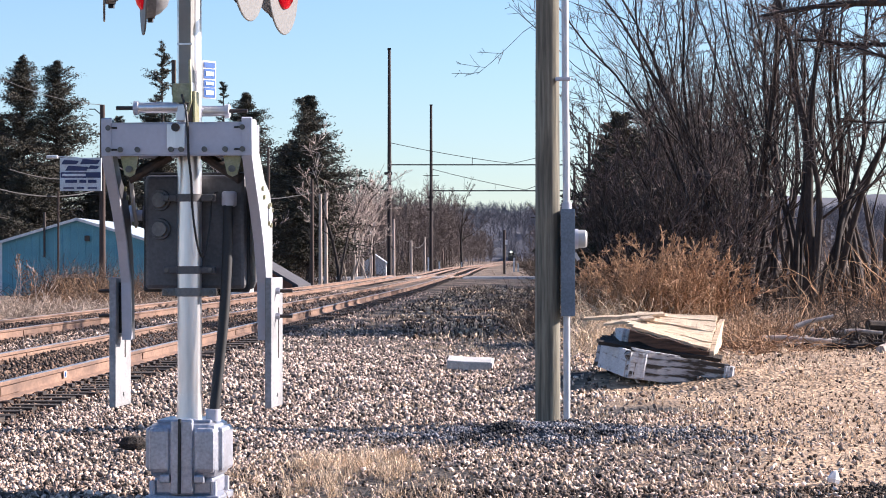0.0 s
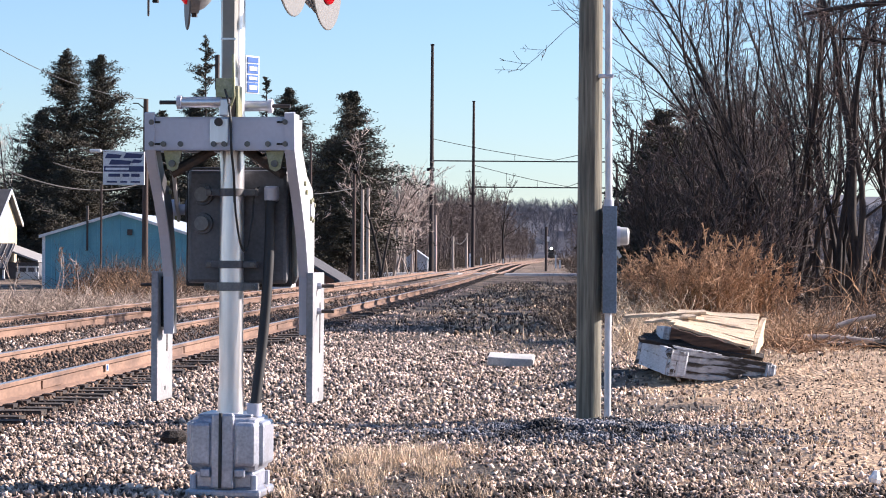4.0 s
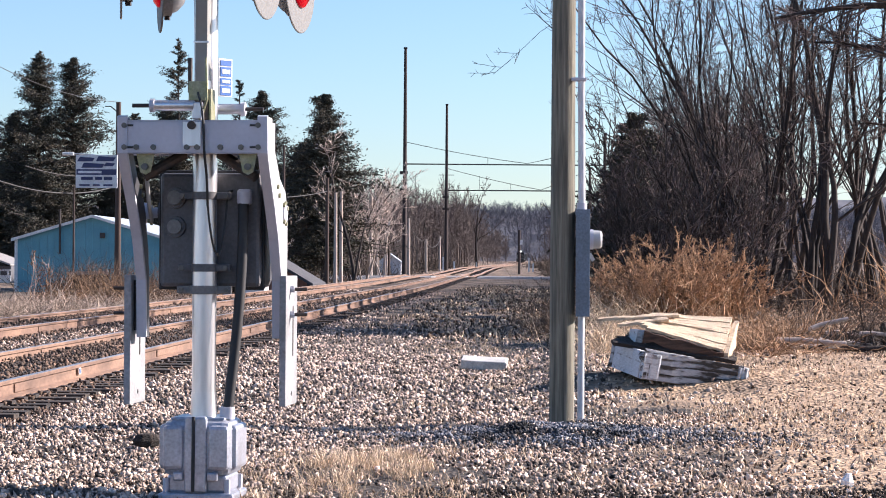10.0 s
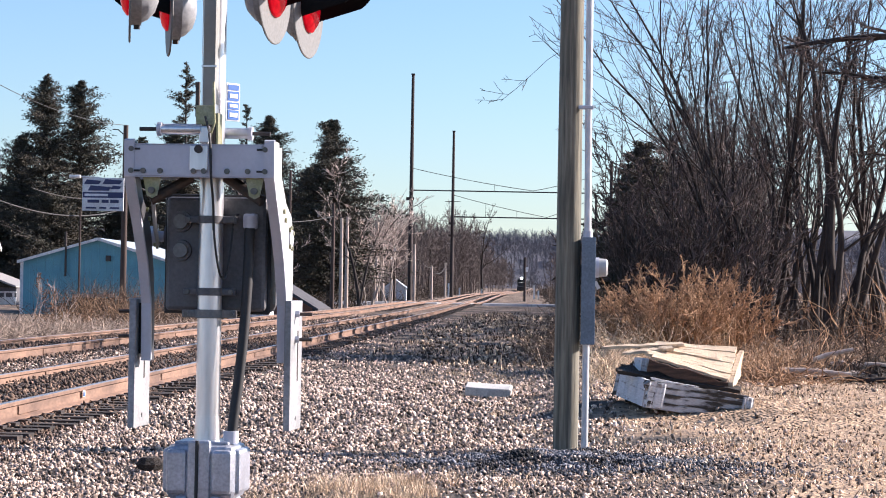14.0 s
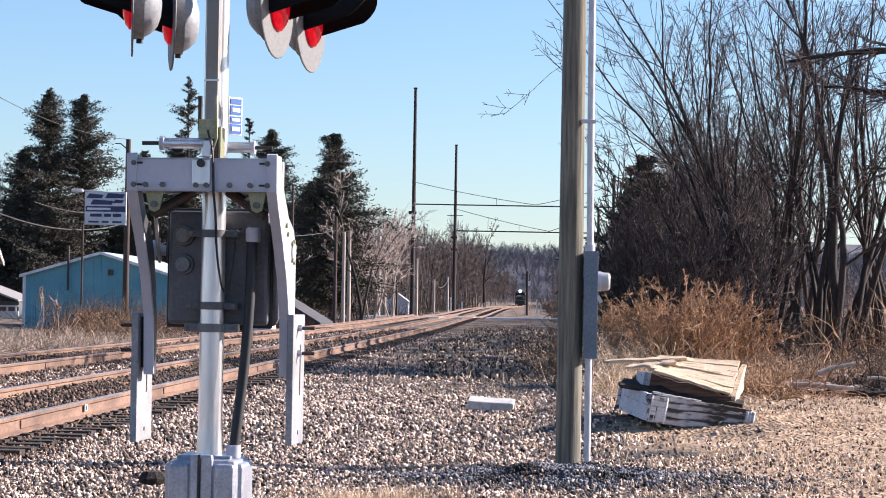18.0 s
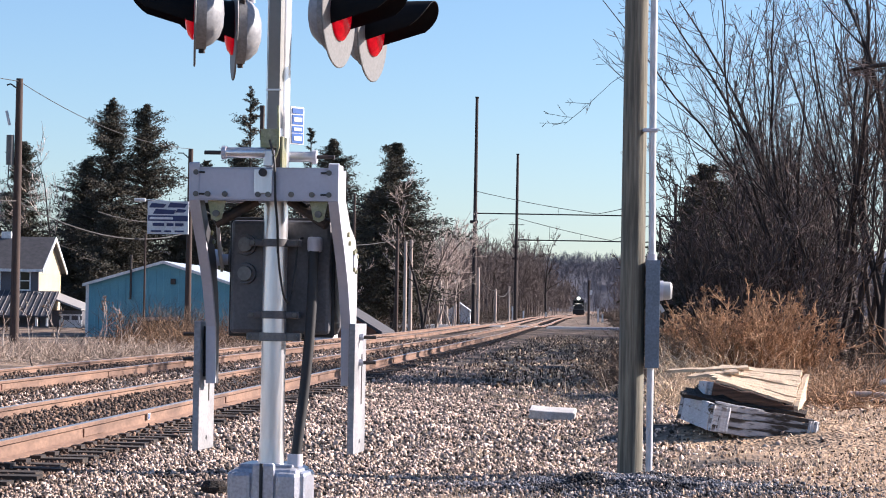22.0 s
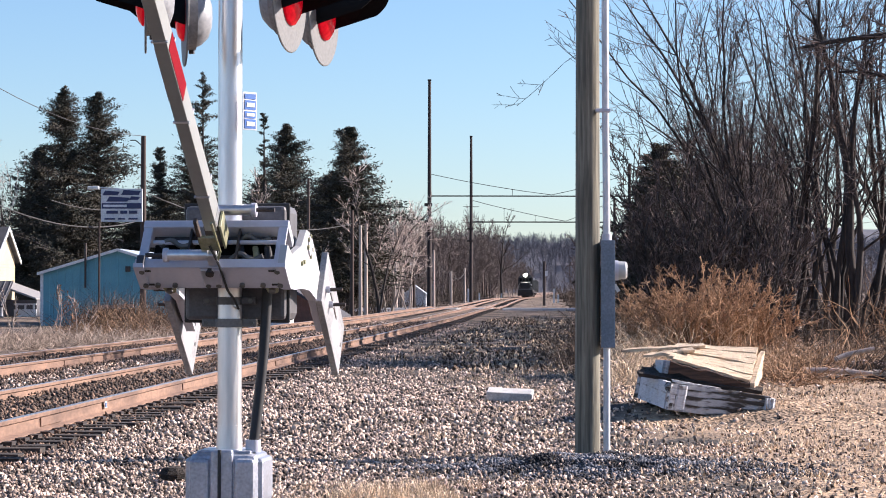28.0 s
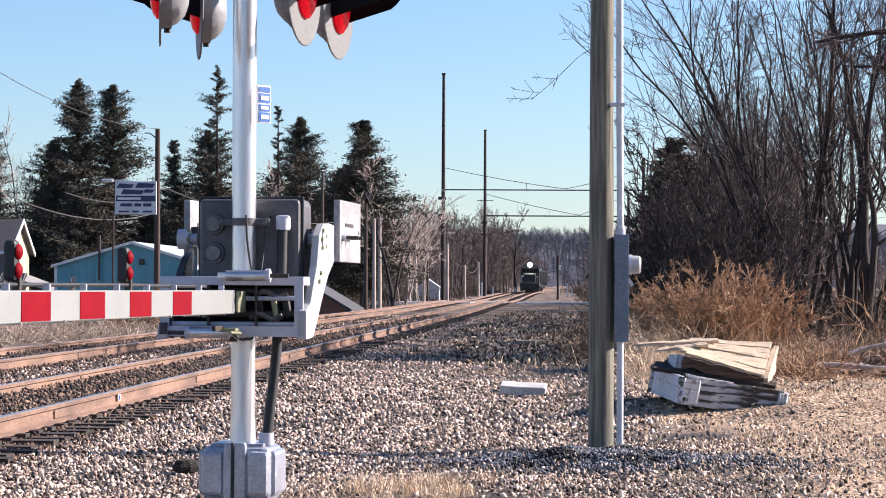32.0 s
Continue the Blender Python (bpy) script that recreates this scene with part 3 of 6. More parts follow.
# mechanism housing behind the mast
PIV_Y, PIV_Z = 0.28, 1.67
housing = part("mechanism_box", Geo().box((0.015, 0.27, 1.567), (0.62, 0.34, 0.69)), M_BOX, signal, "dark grey enamelled gate motor housing", bevel=0.05)
part("lid_seam", Geo().box((0.015, 0.135, 1.567), (0.634, 0.02, 0.704)), M_BLACK, housing, bevel=0.009)
part("cover", Geo().box((0.015, 0.1, 1.567), (0.6, 0.05, 0.67)), M_BOX, housing, bevel=0.024)
for z in (1.755, 1.585):
    part("hub_ring", Geo().tube([(-0.19, 0.08, z), (-0.19, 0.055, z)], [0.064, 0.06], 28), M_BOX, housing, smooth=True)
    part("hub_cap", Geo().tube([(-0.19, 0.06, z), (-0.19, 0.025, z)], [0.046, 0.042], 28), M_DISC, housing, smooth=True)
for s in (-1, 1):
    part("drive_shaft", Geo().tube([(s * 0.28, PIV_Y, PIV_Z), (s * 0.41, PIV_Y, PIV_Z)], 0.032, 20), M_GALV, housing, smooth=True)
    part("shaft_collar", Geo().tube([(s * 0.3, PIV_Y, PIV_Z), (s * 0.335, PIV_Y, PIV_Z)], 0.06, 20), M_BOX, housing, smooth=True)
part("cable_gland", Geo().tube([(0.23, 0.02, 1.79), (0.23, 0.02, 1.72)], [0.036, 0.032], 20), M_GALV, signal, smooth=True)
part("gland_elbow", Geo().box((0.225, 0.06, 1.76), (0.08, 0.1, 0.09)), M_GALV, signal, bevel=0.015)
part("conduit", Geo().tube(smooth_path([(0.225, 0.02, 1.72), (0.222, 0.0, 1.4), (0.2, -0.02, 1.0), (0.165, -0.06, 0.6), (0.155, -0.07, 0.5)]), 0.031, 16), M_BLACK, signal,
     "thick black flexible conduit", smooth=True)
part("conduit_fitting", Geo().tube([(0.155, -0.07, 0.47), (0.155, -0.07, 0.54)], 0.045, 16), M_GALV, signal, smooth=True)
part("loop_cable", Geo().tube(smooth_path([(0.15, 0.06, 1.8), (0.135, 0.0, 1.77), (0.13, -0.05, 1.6), (0.11, -0.1, 1.43), (0.085, -0.15, 1.46), (0.065, -0.2, 1.64), (0.06, -0.22, 1.8)]), 0.0065, 6),
     M_BLACK, signal, "thin black cable", smooth=True)
# small notice with blue bars
NT = Matrix.Translation((0.125, -0.05, 2.45)) @ Matrix.Rotation(radians(56), 4, "Z")
notice = part("notice", Geo().box(tuple(NT.translation), (0.11, 0.006, 0.22), NT), M_SIGN, signal, "white and blue notice plate", bevel=0.002)
for z, h in ((0.085, 0.03), (0.035, 0.055), (-0.022, 0.04), (-0.075, 0.055)):
    part("print_bar", Geo().box(tuple(NT @ Vector((0, -0.005, z))), (0.088, 0.004, h), NT), M_BLUE, notice)
    if h > 0.035:
        part("print_bar", Geo().box(tuple(NT @ Vector((0, -0.008, z))), (0.062, 0.004, h * 0.45), NT), M_SIGN, notice)

# flashers: two for each approach, on a short cross arm
part("cross_arm", Geo().tube([(0.0, -0.45, 3.42), (0.03, 0.45, 3.42)], 0.03, 16), M_ALU, signal, smooth=True)


def flasher(x, y, z, az):
    """A flasher whose face looks towards az, in degrees clockwise from the mast's far side."""
    # z of the lathe turns to the way it looks, and -y of the lathe up
    m = Matrix.Translation((x, y, z)) @ Matrix.Rotation(radians(-az), 4, "Z") @ Matrix.Rotation(radians(-90), 4, "X")
    body = part("flasher", Geo().lathe([(0.0, -0.165), (0.07, -0.16), (0.13, -0.14), (0.172, -0.1), (0.19, -0.065)], 32, m), M_FLASHBODY, signal,
                "flashing light unit with a black hood", smooth=True)
    part("flasher_rim", Geo().lathe([(0.19, -0.065), (0.205, -0.065), (0.205, -0.005), (0.19, -0.005)], 32, m), M_SLAB, body, smooth=True)
    part("background_disc", Geo().lathe([(0.0, -0.006), (0.3, -0.006), (0.305, -0.002), (0.305, 0.002), (0.3, 0.006), (0.0, 0.006)], 48, m), M_DISC, body, "pale grey round target disc")
    part("lens", Geo().lathe([(0.152, 0.008), (0.15, 0.02), (0.12, 0.042), (0.07, 0.056), (0.0, 0.062)], 32, m), M_LENS, body, "red glass lens", smooth=True)
    hood, n = Geo(), 30
    for layer, r in enumerate((0.178, 0.172)):
        for k in range(n + 1):
            for d in (0.008, 0.37):
                a = radians((-114 + 228 * k / n) * (1.0 - 0.24 * d / 0.37))           # 0 is the top
                hood.v.append(tuple(m @ Vector((r * math.sin(a), -r * math.cos(a), d + (0.02 * math.cos(a) - 0.09 * abs(2 * k / n - 1) ** 4) * (d > 0.1)))))
        k0 = layer * 2 * (n + 1)
        for k in range(n):
            a = k0 + 2 * k
            hood.f.append((a, a + 1, a + 3, a + 2) if layer == 0 else (a, a + 2, a + 3, a + 1))
    for k in range(n):
        a, b = 2 * k + 1, 2 * (n + 1) + 2 * k + 1
        hood.f.append((a, b, b + 2, a + 2))
    part("hood", hood, M_HOOD, body, "long matt black hood", smooth=True)
    part("mount", Geo().tube([(x - 0.1 * math.sin(radians(az)), y - 0.1 * math.cos(radians(az)), z + 0.17), (x * 0.7, y, z + 0.3), (0.015, y, 3.42)], 0.025, 10), M_GALV, body)
    for a in (-40, 40, 180):
        part("latch", Geo().box(tuple(m @ Vector((0.207 * math.sin(radians(a)), -0.207 * math.cos(radians(a)), -0.04))), (0.03, 0.03, 0.04)), M_DARKSTEEL, body)
    return body


flasher(0.42, -0.37, 3.06, 97)
flasher(0.475, 0.44, 3.06, 97)
flasher(-0.40, -0.43, 3.06, 256)
flasher(-0.36, 0.37, 3.06, 253)

# ---- crossing gate: swings about the housing's shaft; built upright round that shaft ----
pivot_m = base_m @ pose(0, PIV_Y, PIV_Z)
gate = thing("crossing_gate", pivot_m, "red and white crossing gate arm on a counterweighted metal yoke", "crossing gate")
CX, HW = -0.02, 0.4225
YF, YB, ZL, ZH = -0.57, -0.25, 0.33, 0.52
channel = part("cross_channel", Geo().box((CX, YF + 0.006, (ZL + ZH) / 2), (2 * HW, 0.012, ZH - ZL)), M_GALV, gate, "galvanised steel cross channel", bevel=0.003)
part("flange", Geo().box((CX, YF + 0.03, ZH - 0.004), (2 * HW + 0.02, 0.06, 0.009)), M_GALV, channel)
part("flange", Geo().box((CX, YF + 0.03, ZL + 0.004), (2 * HW + 0.02, 0.06, 0.009)), M_GALV, channel)
part("rear_channel", Geo().box((CX, YB, (ZL + ZH) / 2), (2 * HW, 0.05, ZH - ZL)), M_GALV, gate, bevel=0.004)
for s in (-1, 1):
    part("end_bar", Geo().box((CX + s * (HW - 0.03), (YF + YB) / 2, ZH - 0.015), (0.05, YB - YF, 0.02)), M_GALV, gate)
    part("inner_wall", Geo().box((CX + s * 0.14, (YF + YB) / 2, (ZL + ZH) / 2), (0.012, YB - YF - 0.05, ZH - ZL - 0.03)), M_DARKSTEEL, gate)
# near-black tray: the dark inside the yoke is painted, as shade
part("shaded_tray", Geo().box((CX, (YF + YB) / 2, ZL + 0.05), (2 * HW - 0.1, YB - YF - 0.05, 0.012)), M_HOOD, gate)
for y, z, r, mt in ((-0.5, 0.46, 0.016, M_GALV), (-0.44, 0.43, 0.022, M_DARKSTEEL), (-0.35, 0.47, 0.014, M_GALV), (-0.31, 0.44, 0.02, M_DARKSTEEL)):
    part("inner_rod", Geo().tube([(CX - HW + 0.06, y, z), (CX + HW - 0.06, y, z)], r, 10), mt, gate, smooth=True)
for x, w, mt in ((-0.3, 0.03, M_BLACK), (-0.2, 0.04, M_ZINC), (0.13, 0.05, M_BLACK), (0.22, 0.035, M_ZINC), (0.29, 0.04, M_BLACK)):
    part("inner_block", Geo().box((x, -0.41, 0.42), (w, 0.11, 0.07), pose(0, 0, 0, 0, 0, 12)), mt, gate, bevel=0.01)
for x, y in ((-0.25, -0.36), (0.2, -0.33), (0.17, -0.46)):
    part("inner_spring", Geo().tube(smooth_path([(x - 0.09, y, 0.45), (x - 0.03, y + 0.02, 0.48), (x + 0.04, y - 0.01, 0.46), (x + 0.1, y + 0.01, 0.47)]), 0.017, 8), M_BOLT, gate, smooth=True)
for x, z in ((-0.41, 0.49), (-0.41, 0.365), (-0.34, 0.365), (-0.24, 0.365), (0.15, 0.365), (0.27, 0.365), (0.37, 0.365), (0.37, 0.49), (0.015, 0.365), (-0.045, 0.365)):
    part("bolt", Geo().tube([(x, YF - 0.016, z), (x, YF + 0.01, z)], 0.016, 10), M_BOLT, channel)
for z in (0.49, 0.365):
    for x in (-0.385, 0.345):
        part("slot", Geo().box((x, YF - 0.002, z), (0.05, 0.006, 0.012)), M_BLACK, channel)
pad = part("centre_plate", Geo().box((-0.015, YF - 0.007, 0.44), (0.105, 0.014, 0.14)), M_ALU, gate, bevel=0.003)
part("pivot_bolt", Geo().tube([(-0.015, YF - 0.03, 0.49), (-0.015, YF, 0.49)], 0.024, 16), M_DARKSTEEL, pad)
for s in (-1, 1):
    part("bracket", Geo().prism([(s * 0.3 - 0.055, 0.34), (s * 0.3 + 0.055, 0.34), (s * 0.3 + 0.03, 0.225), (s * 0.3, 0.21), (s * 0.3 - 0.03, 0.225)][::s],
                                "y", YF + 0.05, YF + 0.062), M_ZINC, gate, "yellow-passivated bracket")
    part("bolt", Geo().tube([(s * 0.3, YF + 0.03, 0.255), (s * 0.3, YF + 0.06, 0.255)], 0.02, 10), M_BOLT, gate)
    part("brace", Geo().tube([(s * 0.33, -0.42, 0.2), (s * 0.1, -0.35, 0.34)], 0.032, 10), M_DARKSTEEL, gate)
OUT = [(-0.57, 0.54), (-0.42, 0.54), (-0.38, 0.40), (-0.16, 0.2), (0.02, 0.13), (0.09, 0.0), (0.1, -0.2), (0.09, -0.4), (0.09, -0.74),
       (-0.07, -0.74), (-0.09, -0.4), (-0.2, -0.15), (-0.34, 0.05), (-0.48, 0.22), (-0.56, 0.33)]
for s in (-1, 1):
    xs = 0.4 if s > 0 else -0.417
    zs = [0.54, 0.33, 0.22, 0.05, -0.15, -0.4, -0.74][::-1]
    ys = [-0.57, -0.56, -0.48, -0.34, -0.2, -0.09, -0.07][::-1]
    slim = [(float(np.interp(b, zs, ys)) + (a - float(np.interp(b, zs, ys))) * (0.5 if s < 0 else 1.0), b) for a, b in OUT]
    # only the left plate takes the dark colour painted for shade
    plate = part("side_plate", Geo().prism(slim[::-1], "x", xs - 0.022, xs + 0.022), M_WHITE if s > 0 else M_SHADEPLATE, gate, "bent side plate of the yoke", bevel=0.004)
    front = [(-0.572, 0.54), (-0.562, 0.33), (-0.482, 0.215), (-0.342, 0.045), (-0.202, -0.155), (-0.092, -0.4), (-0.072, -0.74)]
    edge = [(a + 0.012, b + 0.008) for a, b in front]
    part("front_flange", Geo().prism(([(a - 0.012, b) for a, b in front] + edge[::-1])[::-1], "x", xs - 0.034, xs + 0.024), M_GALV, plate, "bright folded edge")
    for y, z in ((-0.05, 0.05), (0.0, 0.06), (0.05, 0.03), (-0.04, -0.05), (0.02, -0.06), (-0.2, 0.1), (-0.25, 0.15)):
        part("bolt", Geo().tube([(xs + 0.02, y, z), (xs + 0.034, y, z)], 0.014, 8), M_ZINC, plate)
    part("hub", Geo().tube([(xs - 0.04, 0, 0), (xs + 0.03, 0, 0)], 0.06, 20), M_GALV, plate, smooth=True)
    xc = xs + (0.037 if s > 0 else -0.08)
    weight = part("counterweight", Geo().prism([(-0.13, -0.37), (0.25, -0.37), (0.25, -1.14), (-0.13, -1.14)][::-1], "x", xc - 0.02, xc + 0.02), M_WEIGHT, gate,
                  "steel counterweight slab", bevel=0.005)
    part("spacer", Geo().box(((xs + xc) / 2, 0.02, -0.55), (abs(xc - xs) - 0.03 if s < 0 else 0.012, 0.13, 0.3)), M_BLACK, weight)
    part("slot", Geo().box((xc + 0.021, 0.1, -0.7), (0.004, 0.02, 0.3)), M_DARKSTEEL, weight)
    for z in (-0.45, -0.6):
        part("stud", Geo().tube([(xc - 0.03, 0.02, z), (xc + s * 0.12, 0.02, z)], 0.011, 10), M_DARKSTEEL, weight)
        part("nut", Geo().tube([(xc + s * 0.02, 0.02, z), (xc + s * 0.045, 0.02, z)], 0.022, 6), M_GALV, weight)
    part("hole", Geo().tube([(xc - 0.022, 0.06, -1.07), (xc + 0.022, 0.06, -1.07)], 0.014, 8), M_BLACK, weight)
part("shear_link", Geo().tube([(CX - 0.3, -0.4, 0.2), (CX - 0.33, -0.2, 0.02), (CX - 0.35, -0.05, -0.05)], 0.012, 8), M_WHITE, gate)
# two spring dampers
for x0, y, s in ((-0.12, YF + 0.022, -1), (0.08, YB + 0.03, 1)):
    z = ZH + 0.085
    d = part("damper", Geo().tube([(x0 - s * 0.11, y, z), (x0 + s * 0.12, y, z)], 0.031, 20), M_ALU, gate, "bright aluminium spring damper", smooth=True)
    part("damper_end", Geo().tube([(x0 + s * 0.12, y, z), (x0 + s * 0.145, y, z)], 0.04, 16), M_GALV, d, smooth=True)
    part("rod", Geo().tube([(x0 + s * 0.14, y, z), (x0 + s * 0.25, y, z)], 0.012, 10), M_DARKSTEEL, d)
    part("lug", Geo().box((x0 - s * 0.13, y, z - 0.03), (0.06, 0.04, 0.1)), M_ALU, d, bevel=0.008)
# foot of the arm
ARM_X, ARM_Y, ARM_W, ARM_D = 0.005, -0.37, 0.072, 0.132
part("arm_bracket", Geo().box((ARM_X + 0.0, YF + 0.04, ZH + 0.17), (0.1, 0.02, 0.11)), M_ZINC, gate, "olive arm bracket plate", bevel=0.003)
part("arm_clevis", Geo().box((ARM_X, ARM_Y, ZH + 0.1), (0.085, 0.12, 0.18)), M_DARKSTEEL, gate, bevel=0.006)
part("arm_clevis", Geo().box((ARM_X + 0.052, ARM_Y, ZH + 0.09), (0.014, 0.12, 0.2)), M_ZINC, gate, bevel=0.004)
part("arm_strap", Geo().box((ARM_X - 0.045, YF + 0.05, ZH + 0.26), (0.02, 0.03, 0.2)), M_DARKSTEEL, gate)
part("tie_rod", Geo().tube([(ARM_X + 0.05, YF + 0.03, ZH + 0.36), (ARM_X + 0.06, YF + 0.02, ZH + 0.12), (ARM_X + 0.02, YF + 0.03, ZH)], 0.008, 8), M_ZINC, gate)
ARM_Z0, ARM_LEN = ZH + 0.16, 8.4
arm = part("arm", Geo().box((ARM_X, ARM_Y, ARM_Z0 + ARM_LEN / 2), (ARM_W, ARM_D, ARM_LEN)), M_ARMWHITE, gate, "white hollow gate arm with red stripes", bevel=0.004)
for k in range(9):
    for s in (-1, 1):
        z = ARM_Z0 + 1.28 + k * 0.84
        part("red_stripe", Geo().box((ARM_X + s * (ARM_W / 2 + 0.001), ARM_Y, z), (0.004, ARM_D - 0.012, 0.4)), M_RED, arm, "red reflective stripe")
part("reflector_plate", Geo().box((ARM_X + ARM_W / 2 + 0.001, ARM_Y, ARM_Z0 + 0.03), (0.004, ARM_D - 0.02, 0.1)), M_ALU, arm)
for k in range(9):
    part("clip", Geo().box((ARM_X + 0.02, ARM_Y + ARM_D / 2 + 0.012, ARM_Z0 + 0.3 + k * 0.55), (0.03, 0.03, 0.015)), M_GALV, arm)
    part("edge_clip", Geo().box((ARM_X, ARM_Y - ARM_D / 2, ARM_Z0 + 0.3 + k * 0.62), (ARM_W + 0.016, 0.012, 0.01)), M_ALU, arm)
part("arm_cable", Geo().tube([(ARM_X, ARM_Y + ARM_D / 2 + 0.02, ARM_Z0 + 0.6), (ARM_X, ARM_Y + ARM_D / 2 + 0.025, 3.0), (ARM_X, ARM_Y + ARM_D / 2 + 0.02, 7.0)], 0.009, 8), M_BLACK, arm)
for z in (ARM_Z0 + 2.22, ARM_Z0 + 3.95, ARM_Z0 + 7.8):
    y = ARM_Y + ARM_D / 2
    lamp = part("arm_lamp", Geo().box((ARM_X - 0.02, y + 0.12, z), (0.055, 0.17, 0.075)), M_BLACK, arm, "small red warning lamp on the arm", bevel=0.02)
    part("lamp_bracket", Geo().box((ARM_X, y + 0.03, z - 0.01), (0.03, 0.07, 0.03)), M_DARKSTEEL, lamp)
    for dy in (0.08, 0.155):
        part("lamp_lens", Geo().lathe([(0.034, 0.0), (0.03, 0.008), (0.018, 0.015), (0.0, 0.018)], 16,
                                      Matrix.Translation((ARM_X + 0.007, y + dy, z)) @ Matrix.Rotation(radians(90), 4, "Y")), M_RED, lamp, smooth=True)
part("feed_cable", Geo().tube(smooth_path([(0.01, YF + 0.03, ZH + 0.16), (0.045, YF - 0.012, ZH + 0.06), (0.055, YF - 0.016, ZH - 0.06), (0.06, YF - 0.016, ZL), (0.065, YF + 0.03, ZL - 0.14), (0.06, YF + 0.08, ZL - 0.3)]), 0.0075, 6), M_BLACK, gate, "black feed cable", smooth=True)
# ---- utility pole with its meter ----
pole = thing("utility_pole", pose(0.334, 20.3, 0.0), "weathered round timber utility pole standing in a gravel heap", "utility pole")
part("shaft", Geo().tube([(0, 0, -0.1), (0, 0, 3), (0.01, 0, 9.0)], [0.108, 0.102, 0.088], 28), M_POLE, pole, smooth=True)
part("riser_conduit", Geo().tube([(0.16, -0.1, 0.0), (0.16, -0.1, 0.95)], 0.029, 16), M_PVC, pole, "pale grey plastic conduit", smooth=True)
part("riser_conduit", Geo().tube([(0.16, -0.1, 1.87), (0.15, -0.1, 3.0), (0.135, -0.09, 8.5)], 0.03, 16), M_PVC, pole, "pale grey plastic conduit", smooth=True)
part("conduit_hub", Geo().tube([(0.16, -0.1, 1.82), (0.16, -0.1, 1.9)], 0.042, 16), M_GALV, pole, smooth=True)
for z in (2.95, 4.4):
    part("strap", Geo().box((0.13, -0.1, z), (0.13, 0.075, 0.03)), M_GALV, pole, bevel=0.006)
mb = part("meter_box", Geo().box((0.17, -0.06, 1.39), (0.11, 0.2, 0.9)), M_METERBOX, pole, "blue-grey steel meter box", bevel=0.006)
part("box_lid", Geo().box((0.17, -0.165, 1.39), (0.118, 0.012, 0.91)), M_METERBOX, mb, bevel=0.003)
part("meter_socket", Geo().tube([(0.22, -0.06, 1.59), (0.26, -0.06, 1.59)], 0.085, 24), M_GALV, mb, smooth=True)
part("meter_glass", Geo().tube([(0.26, -0.06, 1.59), (0.32, -0.06, 1.59), (0.335, -0.06, 1.59)], [0.078, 0.075, 0.06], 24), M_WHITE, mb, "round pale electricity meter", smooth=True)
part("seal_tag", Geo().box((0.245, -0.09, 1.44), (0.03, 0.03, 0.07), pose(0, 0, 0, 0, -30, 0)), M_WHITE, mb)

# ---- broken timber hatch and slab on the ground ----
D0 = pose(1.67, 26.0, 0.0)
pile = thing("timber_pile", D0, "stack of rotten white-painted timber boxing and boards on dry grass", "debris")


def rough_board(l, w, h, seed, jag=0.014):
    """A board with chipped, uneven edges."""
    r = random.Random(seed)
    g, n = Geo(), 10
    for k in range(n + 1):
        x = -l / 2 + l * k / n
        a, b, c = (r.uniform(-jag, jag) for _ in range(3))
        for y, z in ((-w / 2 + a, 0), (w / 2 + b, 0), (w / 2 + b, h + c * 0.3), (-w / 2 + a, h + c * 0.4)):
            g.v.append((x + r.uniform(-0.02, 0.02) * (k in (0, n)) * min(3, 1.5 * l), y, z))
    for k in range(n):
        for c in range(4):
            a, b = k * 4 + c, k * 4 + (c + 1) % 4
            g.f.append((a, a + 4, b + 4, b))
    g.f += [(0, 1, 2, 3), (n * 4 + 3, n * 4 + 2, n * 4 + 1, n * 4)]
    return g


def lay(name, geo, mat, m, label=""):
    ob = part(name, geo, mat, pile, label)
    ob.matrix_local = m
    return ob


def warped(a, b, c, d, h, seed, jag=0.012, n=9):
    """A board of thickness h between the edges a-b and d-c, with ragged ends and edges."""
    r = random.Random(seed)
    a, b, c, d = (Vector(q) for q in (a, b, c, d))
    up = (b - a).cross(d - a).normalized() * h
    g = Geo()
    for k in range(n + 1):
        t = k / n
        e = Vector((r.uniform(-0.03, 0.03), 0, 0)) if k in (0, n) else Vector()
        p, q = a.lerp(b, t) + e, d.lerp(c, t) + e * r.uniform(-1, 1)
        across = (q - p).normalized()
        p, q = p + across * r.uniform(-jag, jag), q + across * r.uniform(-jag, jag)
        dip = Vector((0, 0, r.uniform(-jag, jag) * 0.3))
        g.v += [tuple(p), tuple(q), tuple(q + up + dip), tuple(p + up + dip)]
    for k in range(n):
        for c4 in range(4):
            i0, i1 = k * 4 + c4, k * 4 + (c4 + 1) % 4
            g.f.append((i0, i0 + 4, i1 + 4, i1))
    g.f += [(0, 1, 2, 3), (n * 4 + 3, n * 4 + 2, n * 4 + 1, n * 4)]
    return g


def mid(p, q, t):
    return tuple(u + (v - u) * t for u, v in zip(p, q))


